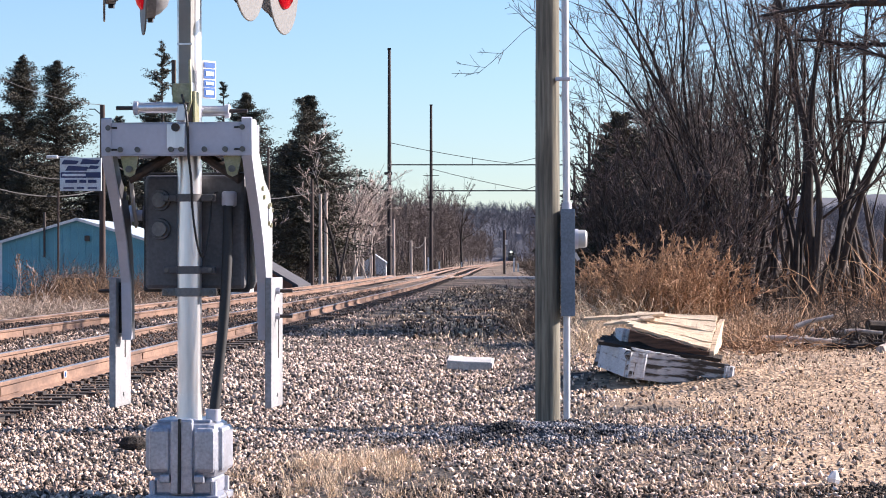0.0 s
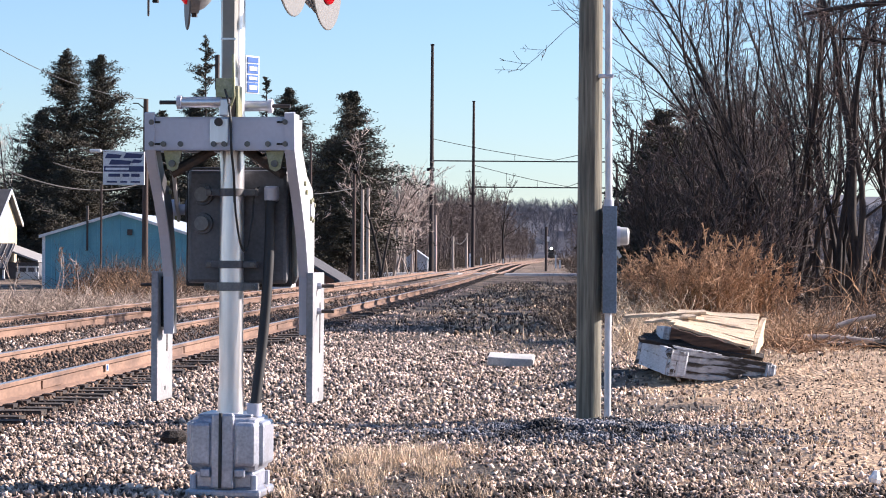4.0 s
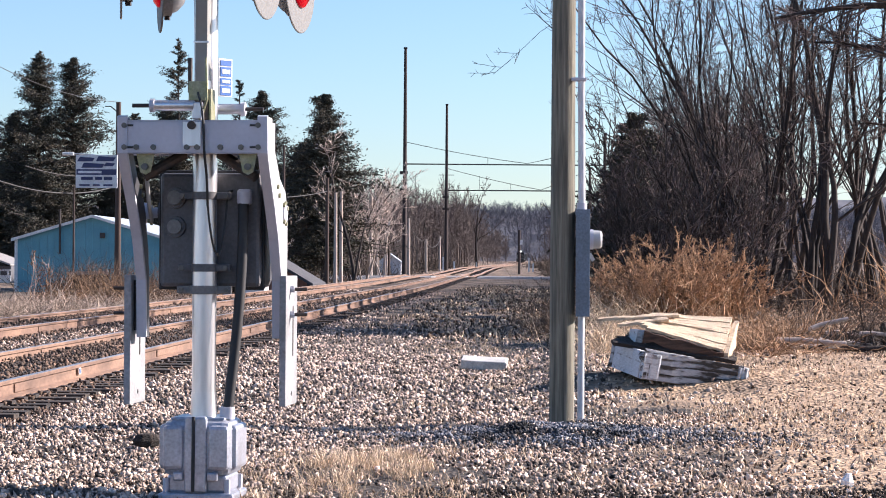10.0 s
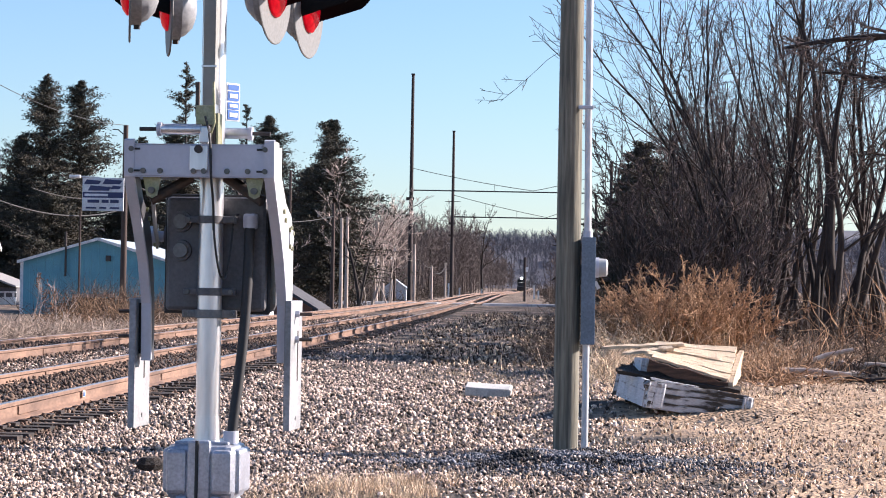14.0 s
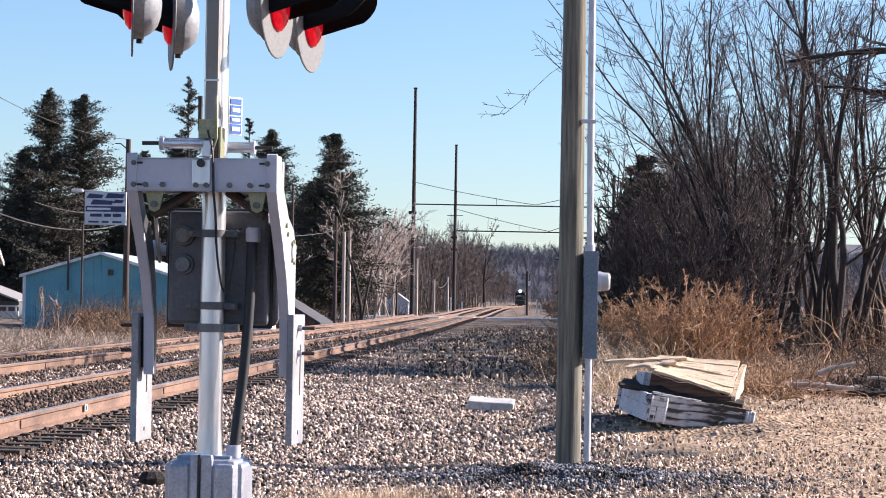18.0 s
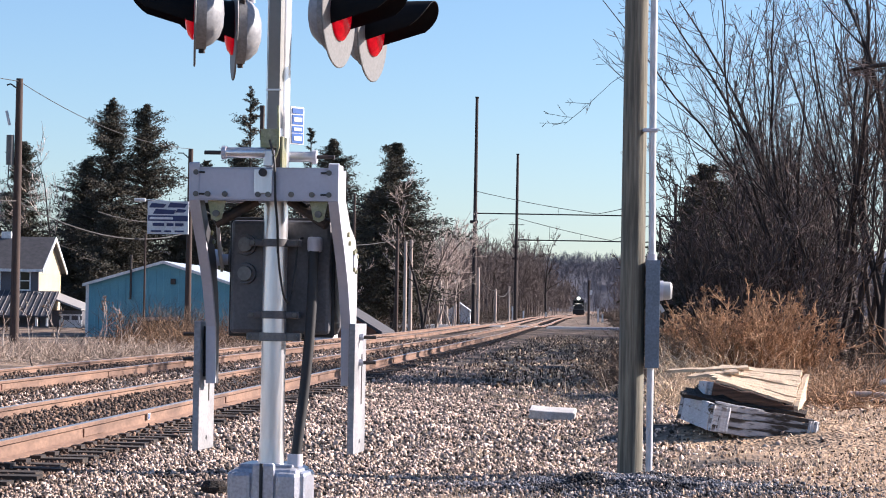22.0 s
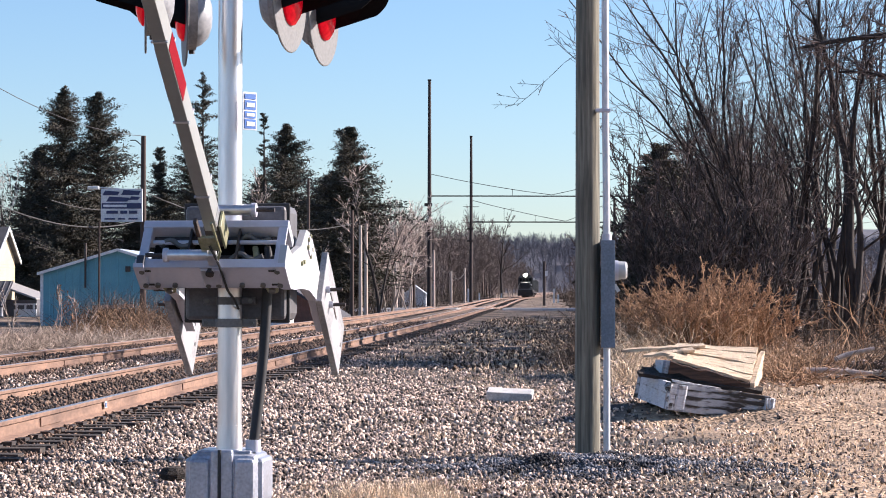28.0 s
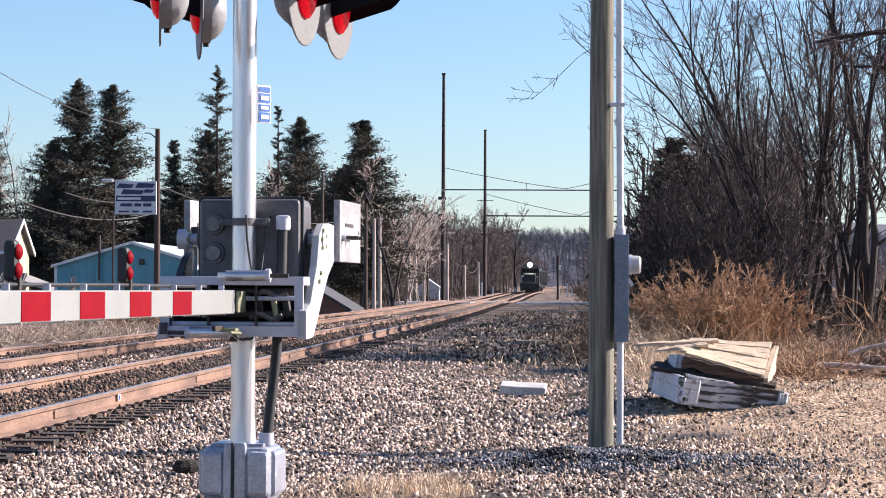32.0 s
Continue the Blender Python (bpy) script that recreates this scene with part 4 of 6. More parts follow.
# the lower box lies with its far corner up on the bank
LOW = Matrix.Translation((0, 0, 0.125)) @ Matrix.Rotation(radians(20), 4, "Z") @ Matrix.Rotation(radians(8), 4, "Y") @ Matrix.Rotation(radians(6), 4, "X")
for z, h, k in ((0.0, 0.075, 1), (0.08, 0.09, 2), (0.175, 0.065, 3), (0.245, 0.045, 4)):
    lay("side_board", rough_board(1.1 + 0.02 * k, 0.06 + 0.012 * (k % 2), h, k, 0.012), M_PEEL, LOW @ pose(-0.03, -0.4, z, 0, 0, 0.8 * (k % 3)), "side board with peeling white paint")
for y0, w, k in ((-0.27, 0.24, 5), (-0.02, 0.25, 6), (0.245, 0.26, 7)):
    lay("end_board", rough_board(w, 0.06, 0.285, k, 0.008), M_PEELPALE, LOW @ pose(-0.58, y0, 0, 0, 0, 90), "end board with chalky white paint")
lay("end_board", rough_board(0.2, 0.05, 0.28, 14, 0.01), M_PEELPALE, LOW @ pose(-0.5, -0.425, 0.0), "front corner board with chalky white paint")
lay("back_board", rough_board(1.2, 0.08, 0.28, 8), M_PEEL, LOW @ pose(0, 0.4, 0))
# solid core in black stands in for the shaded hollow
lay("shade_core", rough_board(1.05, 0.7, 0.2, 8), M_HOOD, LOW @ pose(0, 0, 0.03), "black core painted for the shade inside the box")
lay("corner_post", rough_board(0.13, 0.11, 0.27, 9), M_PEELPALE, LOW @ pose(0.58, -0.4, 0.0), "white corner post")
lay("rim_strip", rough_board(0.55, 0.05, 0.02, 15, 0.01), M_PEELPALE, LOW @ pose(-0.3, -0.41, 0.292, 0, 2, 1), "pale paint along the rim")
for k in range(5):
    y0, y1 = -0.34 + 0.15 * k, -0.2 + 0.15 * k
    a, b = (-0.72 + 0.05 * k, y0, 0.5 + 0.015 * k), (0.64 - 0.02 * k, y0 + 0.05, 0.315 + 0.012 * k)
    lay("dark_plank", warped(a, b, (b[0], y1 + 0.05, b[2] + 0.03), (a[0], y1, a[2] + 0.03), 0.04, 20 + k, 0.025), M_OLDWOOD, Matrix(), "rotten black plank")
# the upper lid: planks between a steep front edge and a level back edge
F0, F1, B0, B1 = (-0.34, -0.25, 0.672), (0.5, -0.25, 0.43), (-0.15, 0.47, 0.81), (0.65, 0.47, 0.76)
lay("split_face", warped((-0.36, -0.23, 0.55), (0.5, -0.23, 0.37), F1, F0, 0.05, 8, 0.02), M_SPLIT, Matrix(), "split dark red-brown face")
lay("upper_core", warped((-0.3, -0.18, 0.6), (0.44, -0.18, 0.4), (0.58, 0.42, 0.64), (-0.12, 0.42, 0.68), 0.05, 10), M_OLDWOOD, Matrix())
lay("end_grain", warped((0.5, -0.24, 0.35), (0.66, 0.46, 0.5), (0.665, 0.46, 0.765), (0.505, -0.24, 0.44), 0.05, 12, 0.01), M_PALEWOOD, Matrix(), "thick cream end of the upper boxing")
lay("end_block", rough_board(0.12, 0.3, 0.14, 42), M_PEELPALE, pose(-0.43, 0.0, 0.53, 0, 8, 12), "white painted end block")
for k in range(6):
    t0, t1 = k / 6 + 0.006, (k + 1) / 6 - 0.006
    out = Vector((-0.05 * (k % 3), 0, 0))
    p, q = Vector(mid(F0, B0, t0)) + out, Vector(mid(F1, B1, t0))
    lay("pale_plank", warped(p, q, mid(F1, B1, t1), Vector(mid(F0, B0, t1)) + out, 0.03 + 0.008 * (k % 2), 30 + k, 0.014), M_PALEWOOD, Matrix(), "sun-bleached plank")
lay("pale_plank", warped((-0.84, 0.2, 0.75), (0.05, 0.28, 0.8), (0.05, 0.4, 0.82), (-0.8, 0.3, 0.765), 0.028, 41, 0.02), M_PALEWOOD, Matrix(), "long pale plank")
lay("pale_plank", warped((-0.6, 0.05, 0.7), (-0.1, 0.05, 0.76), (-0.1, 0.18, 0.78), (-0.52, 0.17, 0.73), 0.025, 43, 0.02), M_PALEWOOD, Matrix(), "short pale plank")
slab = solid("concrete_slab", Geo().prism([(-0.3, 0), (0.29, 0), (0.3, 0.11), (0.27, 0.122), (-0.1, 0.115), (-0.3, 0.12)][::-1], "y", -0.17, 0.17), M_CONCRETE, "short pale concrete slab lying on the stones", "slab", m=pose(-0.5, 31.0, 0.02, 9, 3, -3), bevel=0.012)
solid("dark_stone", Geo().lathe([(0.0, -0.02), (0.075, 0.0), (0.09, 0.03), (0.06, 0.07), (0.0, 0.08)], 9, Matrix.Diagonal((1.25, 0.8, 1.2, 1))), M_OLDWOOD,
      "dark rusty lump lying on the stones", "scrap", m=pose(-2.77, 17.45, float(ground_z(-2.77, 17.45)) + 0.03, 0, 0, 20))


# ---- growing things ----
def tubes(P, R, k=3):
    """Round bars along many paths at once: P (n, m, 3), R (n, m)."""
    n, m, _ = P.shape
    D = np.gradient(P, axis=1)
    D /= np.linalg.norm(D, axis=2, keepdims=True) + 1e-9
    ref = np.where(np.abs(D[..., 2:]) < 0.9, np.array([0, 0, 1.0]), np.array([0, 1.0, 0]))
    U = np.cross(D, ref)
    U /= np.linalg.norm(U, axis=2, keepdims=True) + 1e-9
    W = np.cross(D, U)
    a = 2 * np.pi * np.arange(k) / k
    V = P[:, :, None] + R[:, :, None, None] * (np.cos(a)[:, None] * U[:, :, None] + np.sin(a)[:, None] * W[:, :, None])
    idx = np.arange(n * m * k).reshape(n, m, k)
    A, B = idx[:, :-1], idx[:, 1:]
    F = np.stack([A, B, np.roll(B, -1, 2), np.roll(A, -1, 2)], -1).reshape(-1, 4)
    return V.reshape(-1, 3), F


def shoots(g, P0, D, L, m, up, wob):
    """Wandering paths from P0 along D, of length L, drawn upwards by up."""
    n = len(P0)
    P, d = [P0], D / np.linalg.norm(D, axis=1, keepdims=True)
    for _ in range(m - 1):
        d = d + g.normal(0, wob, (n, 3)) + np.array([0, 0, up])
        d /= np.linalg.norm(d, axis=1, keepdims=True)
        P.append(P[-1] + d * (L / (m - 1))[:, None])
    return np.stack(P, 1)


def side_shoots(g, P, R, c, lo, hi, ratio, spread, thin):
    """c starting points on each path, with directions leaving it and lengths from what is left of it."""
    n, m, _ = P.shape
    t = g.uniform(lo, hi, (n, c)) * (m - 1)
    i = np.minimum(t.astype(int), m - 2)
    fr = (t - i)[..., None]
    r = np.arange(n)[:, None]
    p = P[r, i] * (1 - fr) + P[r, i + 1] * fr
    d = P[r, i + 1] - P[r, i]
    d /= np.linalg.norm(d, axis=2, keepdims=True) + 1e-9
    d = d + g.normal(0, spread, d.shape)
    whole = np.linalg.norm(P[:, -1] - P[:, 0], axis=1)[:, None]
    L = whole * ratio * g.uniform(0.5, 1.2, (n, c)) * (1.15 - 0.6 * t / (m - 1))
    rad = (R[r, i] * (1 - fr[..., 0]) + R[r, i + 1] * fr[..., 0]) * thin
    return p.reshape(-1, 3), d.reshape(-1, 3), L.ravel(), rad.ravel()


def taper(r, m, end=0.3):
    return r[:, None] * np.linspace(1, end, m)[None]


def bare_tree(name, x, y, height, stems, seed, label, lean=0.22, r0=0.06, counts=(9, 6, 4), mats=None, group="", spread=(0.42, 0.55, 0.6), up=0.04, minr=0.006, low=0.25):
    g = np.random.default_rng(seed)
    z = float(ground_z(x, y)) - 0.05
    tree = thing(name, pose(x, y, z), label, "tree" if "tree" in name else "shrub", group)
    mats = mats or (M_BARK, M_BARK, M_TWIG)
    a = g.uniform(0, 2 * np.pi, stems)
    foot = np.stack([np.cos(a), np.sin(a), 0 * a], -1) * g.uniform(0.05, 0.5, (stems, 1)) * (stems > 1)
    D = np.stack([np.cos(a) * lean, np.sin(a) * lean, np.ones(stems)], -1) * np.array([1, 1, 1]) + g.normal(0, 0.06, (stems, 3))
    P = shoots(g, foot, D, height * g.uniform(0.6, 1.05, stems), 11, up, 0.1)
    R = taper(r0 * g.uniform(0.5, 1.2, stems), 11, 0.15)
    for k in range(stems):
        v, f = tubes(P[k:k + 1], R[k:k + 1], 7)
        ob = new("trunk" if stems == 1 else "stem", many("stem", v, f, mats[0]))
        ob.parent = tree
    for level, c in enumerate(counts):
        p, d, L, rad = side_shoots(g, P, R, c, low if level == 0 else 0.15, 0.98, (0.42, 0.42, 0.45)[level], spread[level], 0.44)
        m = (6, 4, 3)[level]
        P = shoots(g, p, d, L, m, 0.07, 0.1)
        R = np.maximum(taper(rad, m, 0.35), minr)
        v, f = tubes(P, R, (4, 3, 3)[level])
        ob = new(("limb_mass", "branch_mass", "twig_mass")[level], many("shoots", v, f, mats[min(level + (level > 0), 2)]))
        ob.parent = tree
        tagged(ob, kind="stuff")
    return tree


def conifer(x, y, height, width, seed, label, density=1.0, ragged=0.35, group="evergreens beyond the tracks"):
    g = np.random.default_rng(seed)
    z = float(ground_z(x, y)) - 0.1
    tree = thing("conifer", pose(x, y, z), label, "tree", group)
    part("trunk", Geo().tube([(0, 0, 0), (0.1, 0, height * 0.5), (0, 0.05, height)], [0.24, 0.14, 0.02], 8), M_BARK, tree)
    n = int(165 * density)
    h = height * (0.08 + 0.91 * g.uniform(0, 1, n) ** 0.8)
    prof = np.clip((1 - h / height), 0.0, 1) ** 0.8 * np.clip(0.35 + h / height * 2.2, 0, 1)
    a = g.uniform(0, 2 * np.pi, n)
    lobes = 0.85 + ragged * (np.sin(h * 1.3 + seed + 2 * a) + 0.6 * np.sin(h * 3.1 + 3 * a + seed))
    L = width * prof * lobes * g.uniform(0.45, 1.25, n)
    P0 = np.stack([0 * h, 0 * h, h], -1)
    D = np.stack([np.cos(a), np.sin(a), g.uniform(-0.12, 0.4, n) + 0.9 * (h / height) ** 3], -1)
    P = shoots(g, P0, D, L + 0.2, 5, -0.04, 0.07)
    v, f = tubes(P, taper(0.03 + 0.012 * L, 5, 0.2), 3)
    ob = new("bough_mass", many("boughs", v, f, M_BARK))
    ob.parent = tree
    tagged(ob, kind="stuff")
    c = 125
    t = g.uniform(0.12, 1.05, (n, c)) ** 0.8 * 4
    i = np.clip(t.astype(int), 0, 3)
    fr = (t - i)[..., None]
    r = np.arange(n)[:, None]
    q = (P[r, i] * (1 - fr) + P[r, i + 1] * fr).reshape(-1, 3) + g.normal(0, 1, (n * c, 3)) * np.repeat(0.06 + 0.08 * L, c)[:, None] * np.array([1.1, 1.1, 0.5])
    k = len(q)
    e1 = g.normal(0, 1, (k, 3)) * np.array([1, 1, 0.6])
    e1 /= np.linalg.norm(e1, axis=1, keepdims=True)
    e2 = np.cross(e1, g.normal(0, 1, (k, 3)))
    e2 /= np.linalg.norm(e2, axis=1, keepdims=True)
    s = g.uniform(0.07, 0.19, (k, 1))
    s *= np.repeat(0.5 + 0.2 * np.minimum(L, 2.5), c)[:, None]
    quad = np.stack([q - e1 * s, q + e2 * s * 0.3, q + e1 * s * 1.1, q - e2 * s * 0.3], 1)
    ob = new("crown", many("crown", quad.reshape(-1, 3), np.arange(4 * k).reshape(-1, 4), M_NEEDLE))
    ob.parent = tree
    return tree


TREE_LABEL = "many-stemmed leafless tree with dark bark in rough ground"
spots = [(5.7, 62, 11.5, 6, 0.3, 0.055), (5.9, 63, 12.0, 6, 0.3, 0.07), (6.4, 61, 12.0, 5, 0.28, 0.085), (7.3, 60, 12.5, 5, 0.16, 0.1), (7.9, 61, 12.0, 5, 0.2, 0.09), (9.4, 63, 11.5, 5, 0.22, 0.08),
         (5.0, 70, 8.5, 6, 0.28, 0.05), (8.8, 74, 11.5, 4, 0.25, 0.08), (10.8, 70, 11.5, 4, 0.25, 0.08), (12.0, 76, 11, 4, 0.25, 0.08)]
NEAR = 0.82          # the thicket stands this much nearer than first paced out
for k, (x, y, h, s, ln, r) in enumerate(spots):
    x, y, h, r = x * NEAR, y * NEAR, 1.38 + (h - 1.38) * NEAR, r * NEAR * 1.2
    bare_tree("bare_tree", x, y, h, s, 100 + k, TREE_LABEL, lean=ln, r0=r, counts=(9, 5, 4), group="thicket trees", minr=0.0052)
# the same growth, added on along the line to shade the tracks
for k in range(4):
    g0 = random.Random(820 + k)
    y = 74 + 16 * k
    x = (0.066 + 0.034 * g0.random()) * y + 0.6
    bare_tree("bare_tree", x, y, g0.uniform(9.0, 11.0), 4, 840 + k, TREE_LABEL, lean=0.16, r0=0.09, counts=(8, 5, 3), group="thicket trees", minr=0.007, low=0.4)
# denser low growth behind and between them
for k in range(16):
    g0 = random.Random(300 + k)
    y = g0.uniform(57, 70) if k < 15 else g0.uniform(66, 95)
    x = g0.uniform(2.9, 0.085 * y) if k < 20 else g0.uniform(0.07 * y, 0.19 * y - 0.5)
    x, y = x * NEAR, y * NEAR
    bare_tree("bare_shrub", x, y, 0.86 * g0.uniform(3.4, 5.6), 9, 400 + k, "dense leafless shrub with grey-brown twigs", lean=0.4, r0=0.026, counts=(7, 5, 3),
              group="thicket undergrowth", minr=0.0085, low=0.1)
# big old tree whose limb reaches in from the east
old = bare_tree("old_tree", 9.6, 48, 12, 1, 77, "old leafless tree with thick low limbs", lean=0.05, r0=0.3, counts=(9, 6, 5), group="", minr=0.008, low=0.35)
g5 = np.random.default_rng(5)
for z0, side, L, rr in ((6.1, -1, 4.5, 0.115), (5.3, -1, 3.8, 0.08), (4.7, -1, 3.3, 0.065), (3.8, -1, 3.0, 0.05)):
    P = shoots(g5, np.array([[0, 0, z0]]), np.array([[side, 0.1, 0.05]]), np.array([L]), 9, -0.005, 0.07)
    v, f = tubes(P, taper(np.array([rr]), 9, 0.3), 7)
    ob = new("limb", many("limb", v, f, M_BARK))
    ob.parent = old
    p, d, LL, rad = side_shoots(g5, P, taper(np.array([rr]), 9, 0.3), 26, 0.2, 1.0, 0.32, 0.5, 0.4)
    P2 = shoots(g5, p, d, LL, 5, 0.02, 0.14)
    R2 = np.maximum(taper(rad, 5), 0.011)
    p, d, LL, rad = side_shoots(g5, P2, R2, 6, 0.2, 1.0, 0.5, 0.6, 0.5)
    P3 = shoots(g5, p, d, LL, 4, 0.03, 0.14)
    v2, f2 = tubes(P2, R2, 4)
    v3, f3 = tubes(P3, np.maximum(taper(rad, 4), 0.009), 3)
    ob = new("branch_mass", many("branches", np.r_[v2, v3], np.r_[f2, f3 + len(v2)], M_TWIG))
    ob.parent = old
    tagged(ob, kind="stuff")
# thin drooping sprays that hang into the sky beside the utility pole
bare_tree("bare_tree", 4.1, 53, 8.4, 5, 191, "slender leafless tree with fine drooping twigs", lean=0.22, r0=0.025, counts=(9, 6, 5), group="thicket trees", minr=0.003)

# russet bush, brush and stalks in front of the thicket
for k, (x, y, h) in enumerate(((2.0, 40.5, 1.5), (2.45, 41.2, 1.75), (2.9, 41, 1.7), (2.3, 39.6, 1.35), (3.3, 41.6, 1.45), (2.65, 40.0, 1.5), (3.7, 40.6, 1.0))):
    bare_tree("russet_bush", x, y, h * 0.92, 18, 500 + k, "rounded leafless bush with dense russet twigs", lean=0.6, r0=0.014, counts=(8, 6, 5), mats=(M_RUSTTWIG, M_RUSTTWIG, M_RUSTTWIG),
              group="russet bushes", minr=0.0065, low=0.08, spread=(0.6, 0.7, 0.8))


def brush(name, cx, cy, sx, sy, n, L, seed, mat, label, r=0.006, flat=0.6):
    """A tangle of dead stalks."""
    g = np.random.default_rng(seed)
    px, py = cx + g.normal(0, sx, n), cy + g.normal(0, sy, n)
    px = px[(px > 2.2 if cx > 2 else px > -0.3) | (px < -12.4)] if abs(cx) < 40 else px     # clear of the tracks and the verge
    py = py[:len(px)]
    px, py = px[py > min(cy - 2 * sy, 50)], py[py > min(cy - 2 * sy, 50)]
    n = len(px)
    p = np.stack([px, py, np.zeros(n)], -1)
    p[:, 2] = ground_z(p[:, 0], p[:, 1]) - 0.02
    d = np.stack([g.normal(0, flat, n), g.normal(0, flat, n), g.uniform(0.25, 1, n)], -1)
    P = shoots(g, p, d, L * g.uniform(0.4, 1.2, n), 6, -0.1, 0.24)
    v, f = tubes(P, taper(r * g.uniform(0.6, 1.3, n), 6, 0.3), 3)
    return tagged(new(name, many(name, v, f, mat)), label, "brush", kind="stuff")


brush("weeds", 1.8, 40, 0.6, 2.5, 500, 0.8, 1, M_STRAW, "tall dry straw-coloured weeds", 0.006, 0.25)
brush("weeds", 0.7, 46, 0.3, 4.0, 420, 1.3, 2, M_BRUSH, "tall thin dead weeds beside the verge", 0.006, 0.22)
brush("dead_brush", 5.0, 39, 1.3, 2.2, 520, 0.6, 3, M_BRUSH, "tangle of dead brown stalks below the trees", 0.009, 0.7)
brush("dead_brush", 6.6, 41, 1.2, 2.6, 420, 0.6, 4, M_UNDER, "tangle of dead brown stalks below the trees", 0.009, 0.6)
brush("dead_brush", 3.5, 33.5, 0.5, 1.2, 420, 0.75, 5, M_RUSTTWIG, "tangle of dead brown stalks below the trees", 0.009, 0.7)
# the thicket's shade is put into these stalks' dark colour
brush("dead_brush", 5.2, 49, 2.3, 4.0, 900, 1.1, 6, M_UNDER, "dead stalks below the thicket, coloured dark for its shade", 0.012, 0.6)
brush("weeds", 1.05, 30.8, 0.22, 0.6, 260, 0.6, 32, M_STRAW, "tall dry straw-coloured weeds", 0.006, 0.25)
brush("dead_brush", 4.6, 35.5, 0.9, 1.0, 420, 0.55, 33, M_BRUSH, "tangle of dead brown stalks below the trees", 0.009, 0.8)
brush("weeds", 1.3, 29.2, 0.45, 0.7, 420, 0.36, 34, M_STRAW, "tall dry straw-coloured weeds", 0.006, 0.5)
brush("canes", 7.3, 46, 0.9, 2.0, 150, 1.7, 7, M_RUSTTWIG, "upright russet canes", 0.011, 0.2)
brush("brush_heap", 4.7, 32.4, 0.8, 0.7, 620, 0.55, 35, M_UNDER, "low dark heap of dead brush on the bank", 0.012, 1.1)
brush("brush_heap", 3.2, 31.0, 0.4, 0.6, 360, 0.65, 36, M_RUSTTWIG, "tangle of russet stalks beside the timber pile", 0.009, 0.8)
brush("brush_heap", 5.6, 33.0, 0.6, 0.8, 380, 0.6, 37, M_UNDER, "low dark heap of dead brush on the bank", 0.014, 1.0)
for x, y, z, L, r, ry, rz in ((4.05, 31.6, 0.36, 0.55, 0.035, -14, 8), (4.75, 31.9, 0.2, 0.5, 0.03, 4, -5), (3.75, 31.0, 0.12, 0.9, 0.04, 3, -6), (5.3, 32.2, 0.22, 1.0, 0.07, 6, 18), (5.7, 32.4, 0.3, 0.9, 0.06, -8, -30)):
    solid("fallen_branch", Geo().tube([(-L / 2, 0, 0), (-L / 6, 0.03, 0.02), (L / 2, 0, 0.01)], [r, r * 0.9, r * 0.75], 8), M_PALEPOLE if r < 0.05 else M_OLDWOOD,
          "weathered branch lying across dead brush", "log", "fallen wood", m=pose(x, y, float(ground_z(x, y)) + z, 0, ry, rz))
g7 = random.Random(7)
for k in range(34):
    x, y, L, rz, r = g7.uniform(3.3, 6.6), g7.uniform(30.5, 36), g7.uniform(0.5, 1.7), g7.uniform(-50, 50), g7.uniform(0.02, 0.075)
    g = Geo().tube([(-L / 2, 0, 0), (-L / 6, 0.05, 0.04), (L / 5, -0.05, 0.01), (L / 2, 0.08, 0.05)], [r, r * 0.95, r * 0.8, r * 0.5], 7)
    solid("fallen_branch", g, (M_OLDWOOD, M_BARK, M_PALEPOLE)[k % 3], "weathered fallen branch lying in dry grass", "log", "fallen wood", m=pose(x, y, float(ground_z(x, y)) + r * 0.6, 0, g7.uniform(-4, 1.0), rz))

# evergreens beyond the tracks
EVER = "tall ragged dark-green spruce with bare lower boughs"
for k, (x, y, h, w, dn) in enumerate(((-35.0, 170, 16.6, 5.2, 1.9), (-32.9, 172, 16.4, 5.4, 1.9), (-37.6, 174, 12.5, 5.0, 1.6), (-31.3, 190, 13.6, 3.2, 1.1), (-28.6, 190, 14.4, 4.8, 1.6), (-26.4, 180, 18.8, 3.4, 0.6),
                                      (-19.4, 175, 14.2, 5.0, 1.7), (-13.9, 165, 13.5, 4.6, 1.9), (-16.0, 172, 10.5, 4.8, 1.5), (-44.0, 180, 14.3, 4.6, 1.5), (-48.5, 182, 12.5, 4.0, 1.2), (-22.6, 186, 11.0, 4.2, 1.3),
                                      (-29.8, 183, 9.5, 4.2, 1.3), (-26.2, 178, 10.0, 4.2, 1.3), (-40.5, 184, 9.5, 4.2, 1.2), (-34.0, 166, 8.0, 4.4, 1.3), (-37.0, 168, 6.5, 4.0, 1.2), (-30.0, 172, 7.0, 4.0, 1.2), (-18.0, 168, 6.5, 3.6, 1.2))):
    f = 1.0 if x > -17 else 1.18      # the farther rows stand well behind the house
    conifer(x * f, y * f, h * f - 0.3, w * f * 1.12, 600 + k, EVER, dn * 1.4)
# evergreens added behind the thicket, mostly hidden, to throw shade on the tracks
for k in range(22):
    y = 58 + 4.6 * k
    x = (0.041 + 0.012 * ((k * 7) % 5) / 4) * y
    conifer(x, y, 1.0 + 0.045 * y + 0.35 * ((k * 3) % 4), 0.8 + 0.009 * y, 660 + k, "dense dark evergreen added behind the thicket to shade the tracks", 0.5, 0.3, "cedars behind the thicket")
conifer(-22.3, 185, 15.8, 1.7, 640, "thin sparse evergreen with open airy boughs", 0.45)
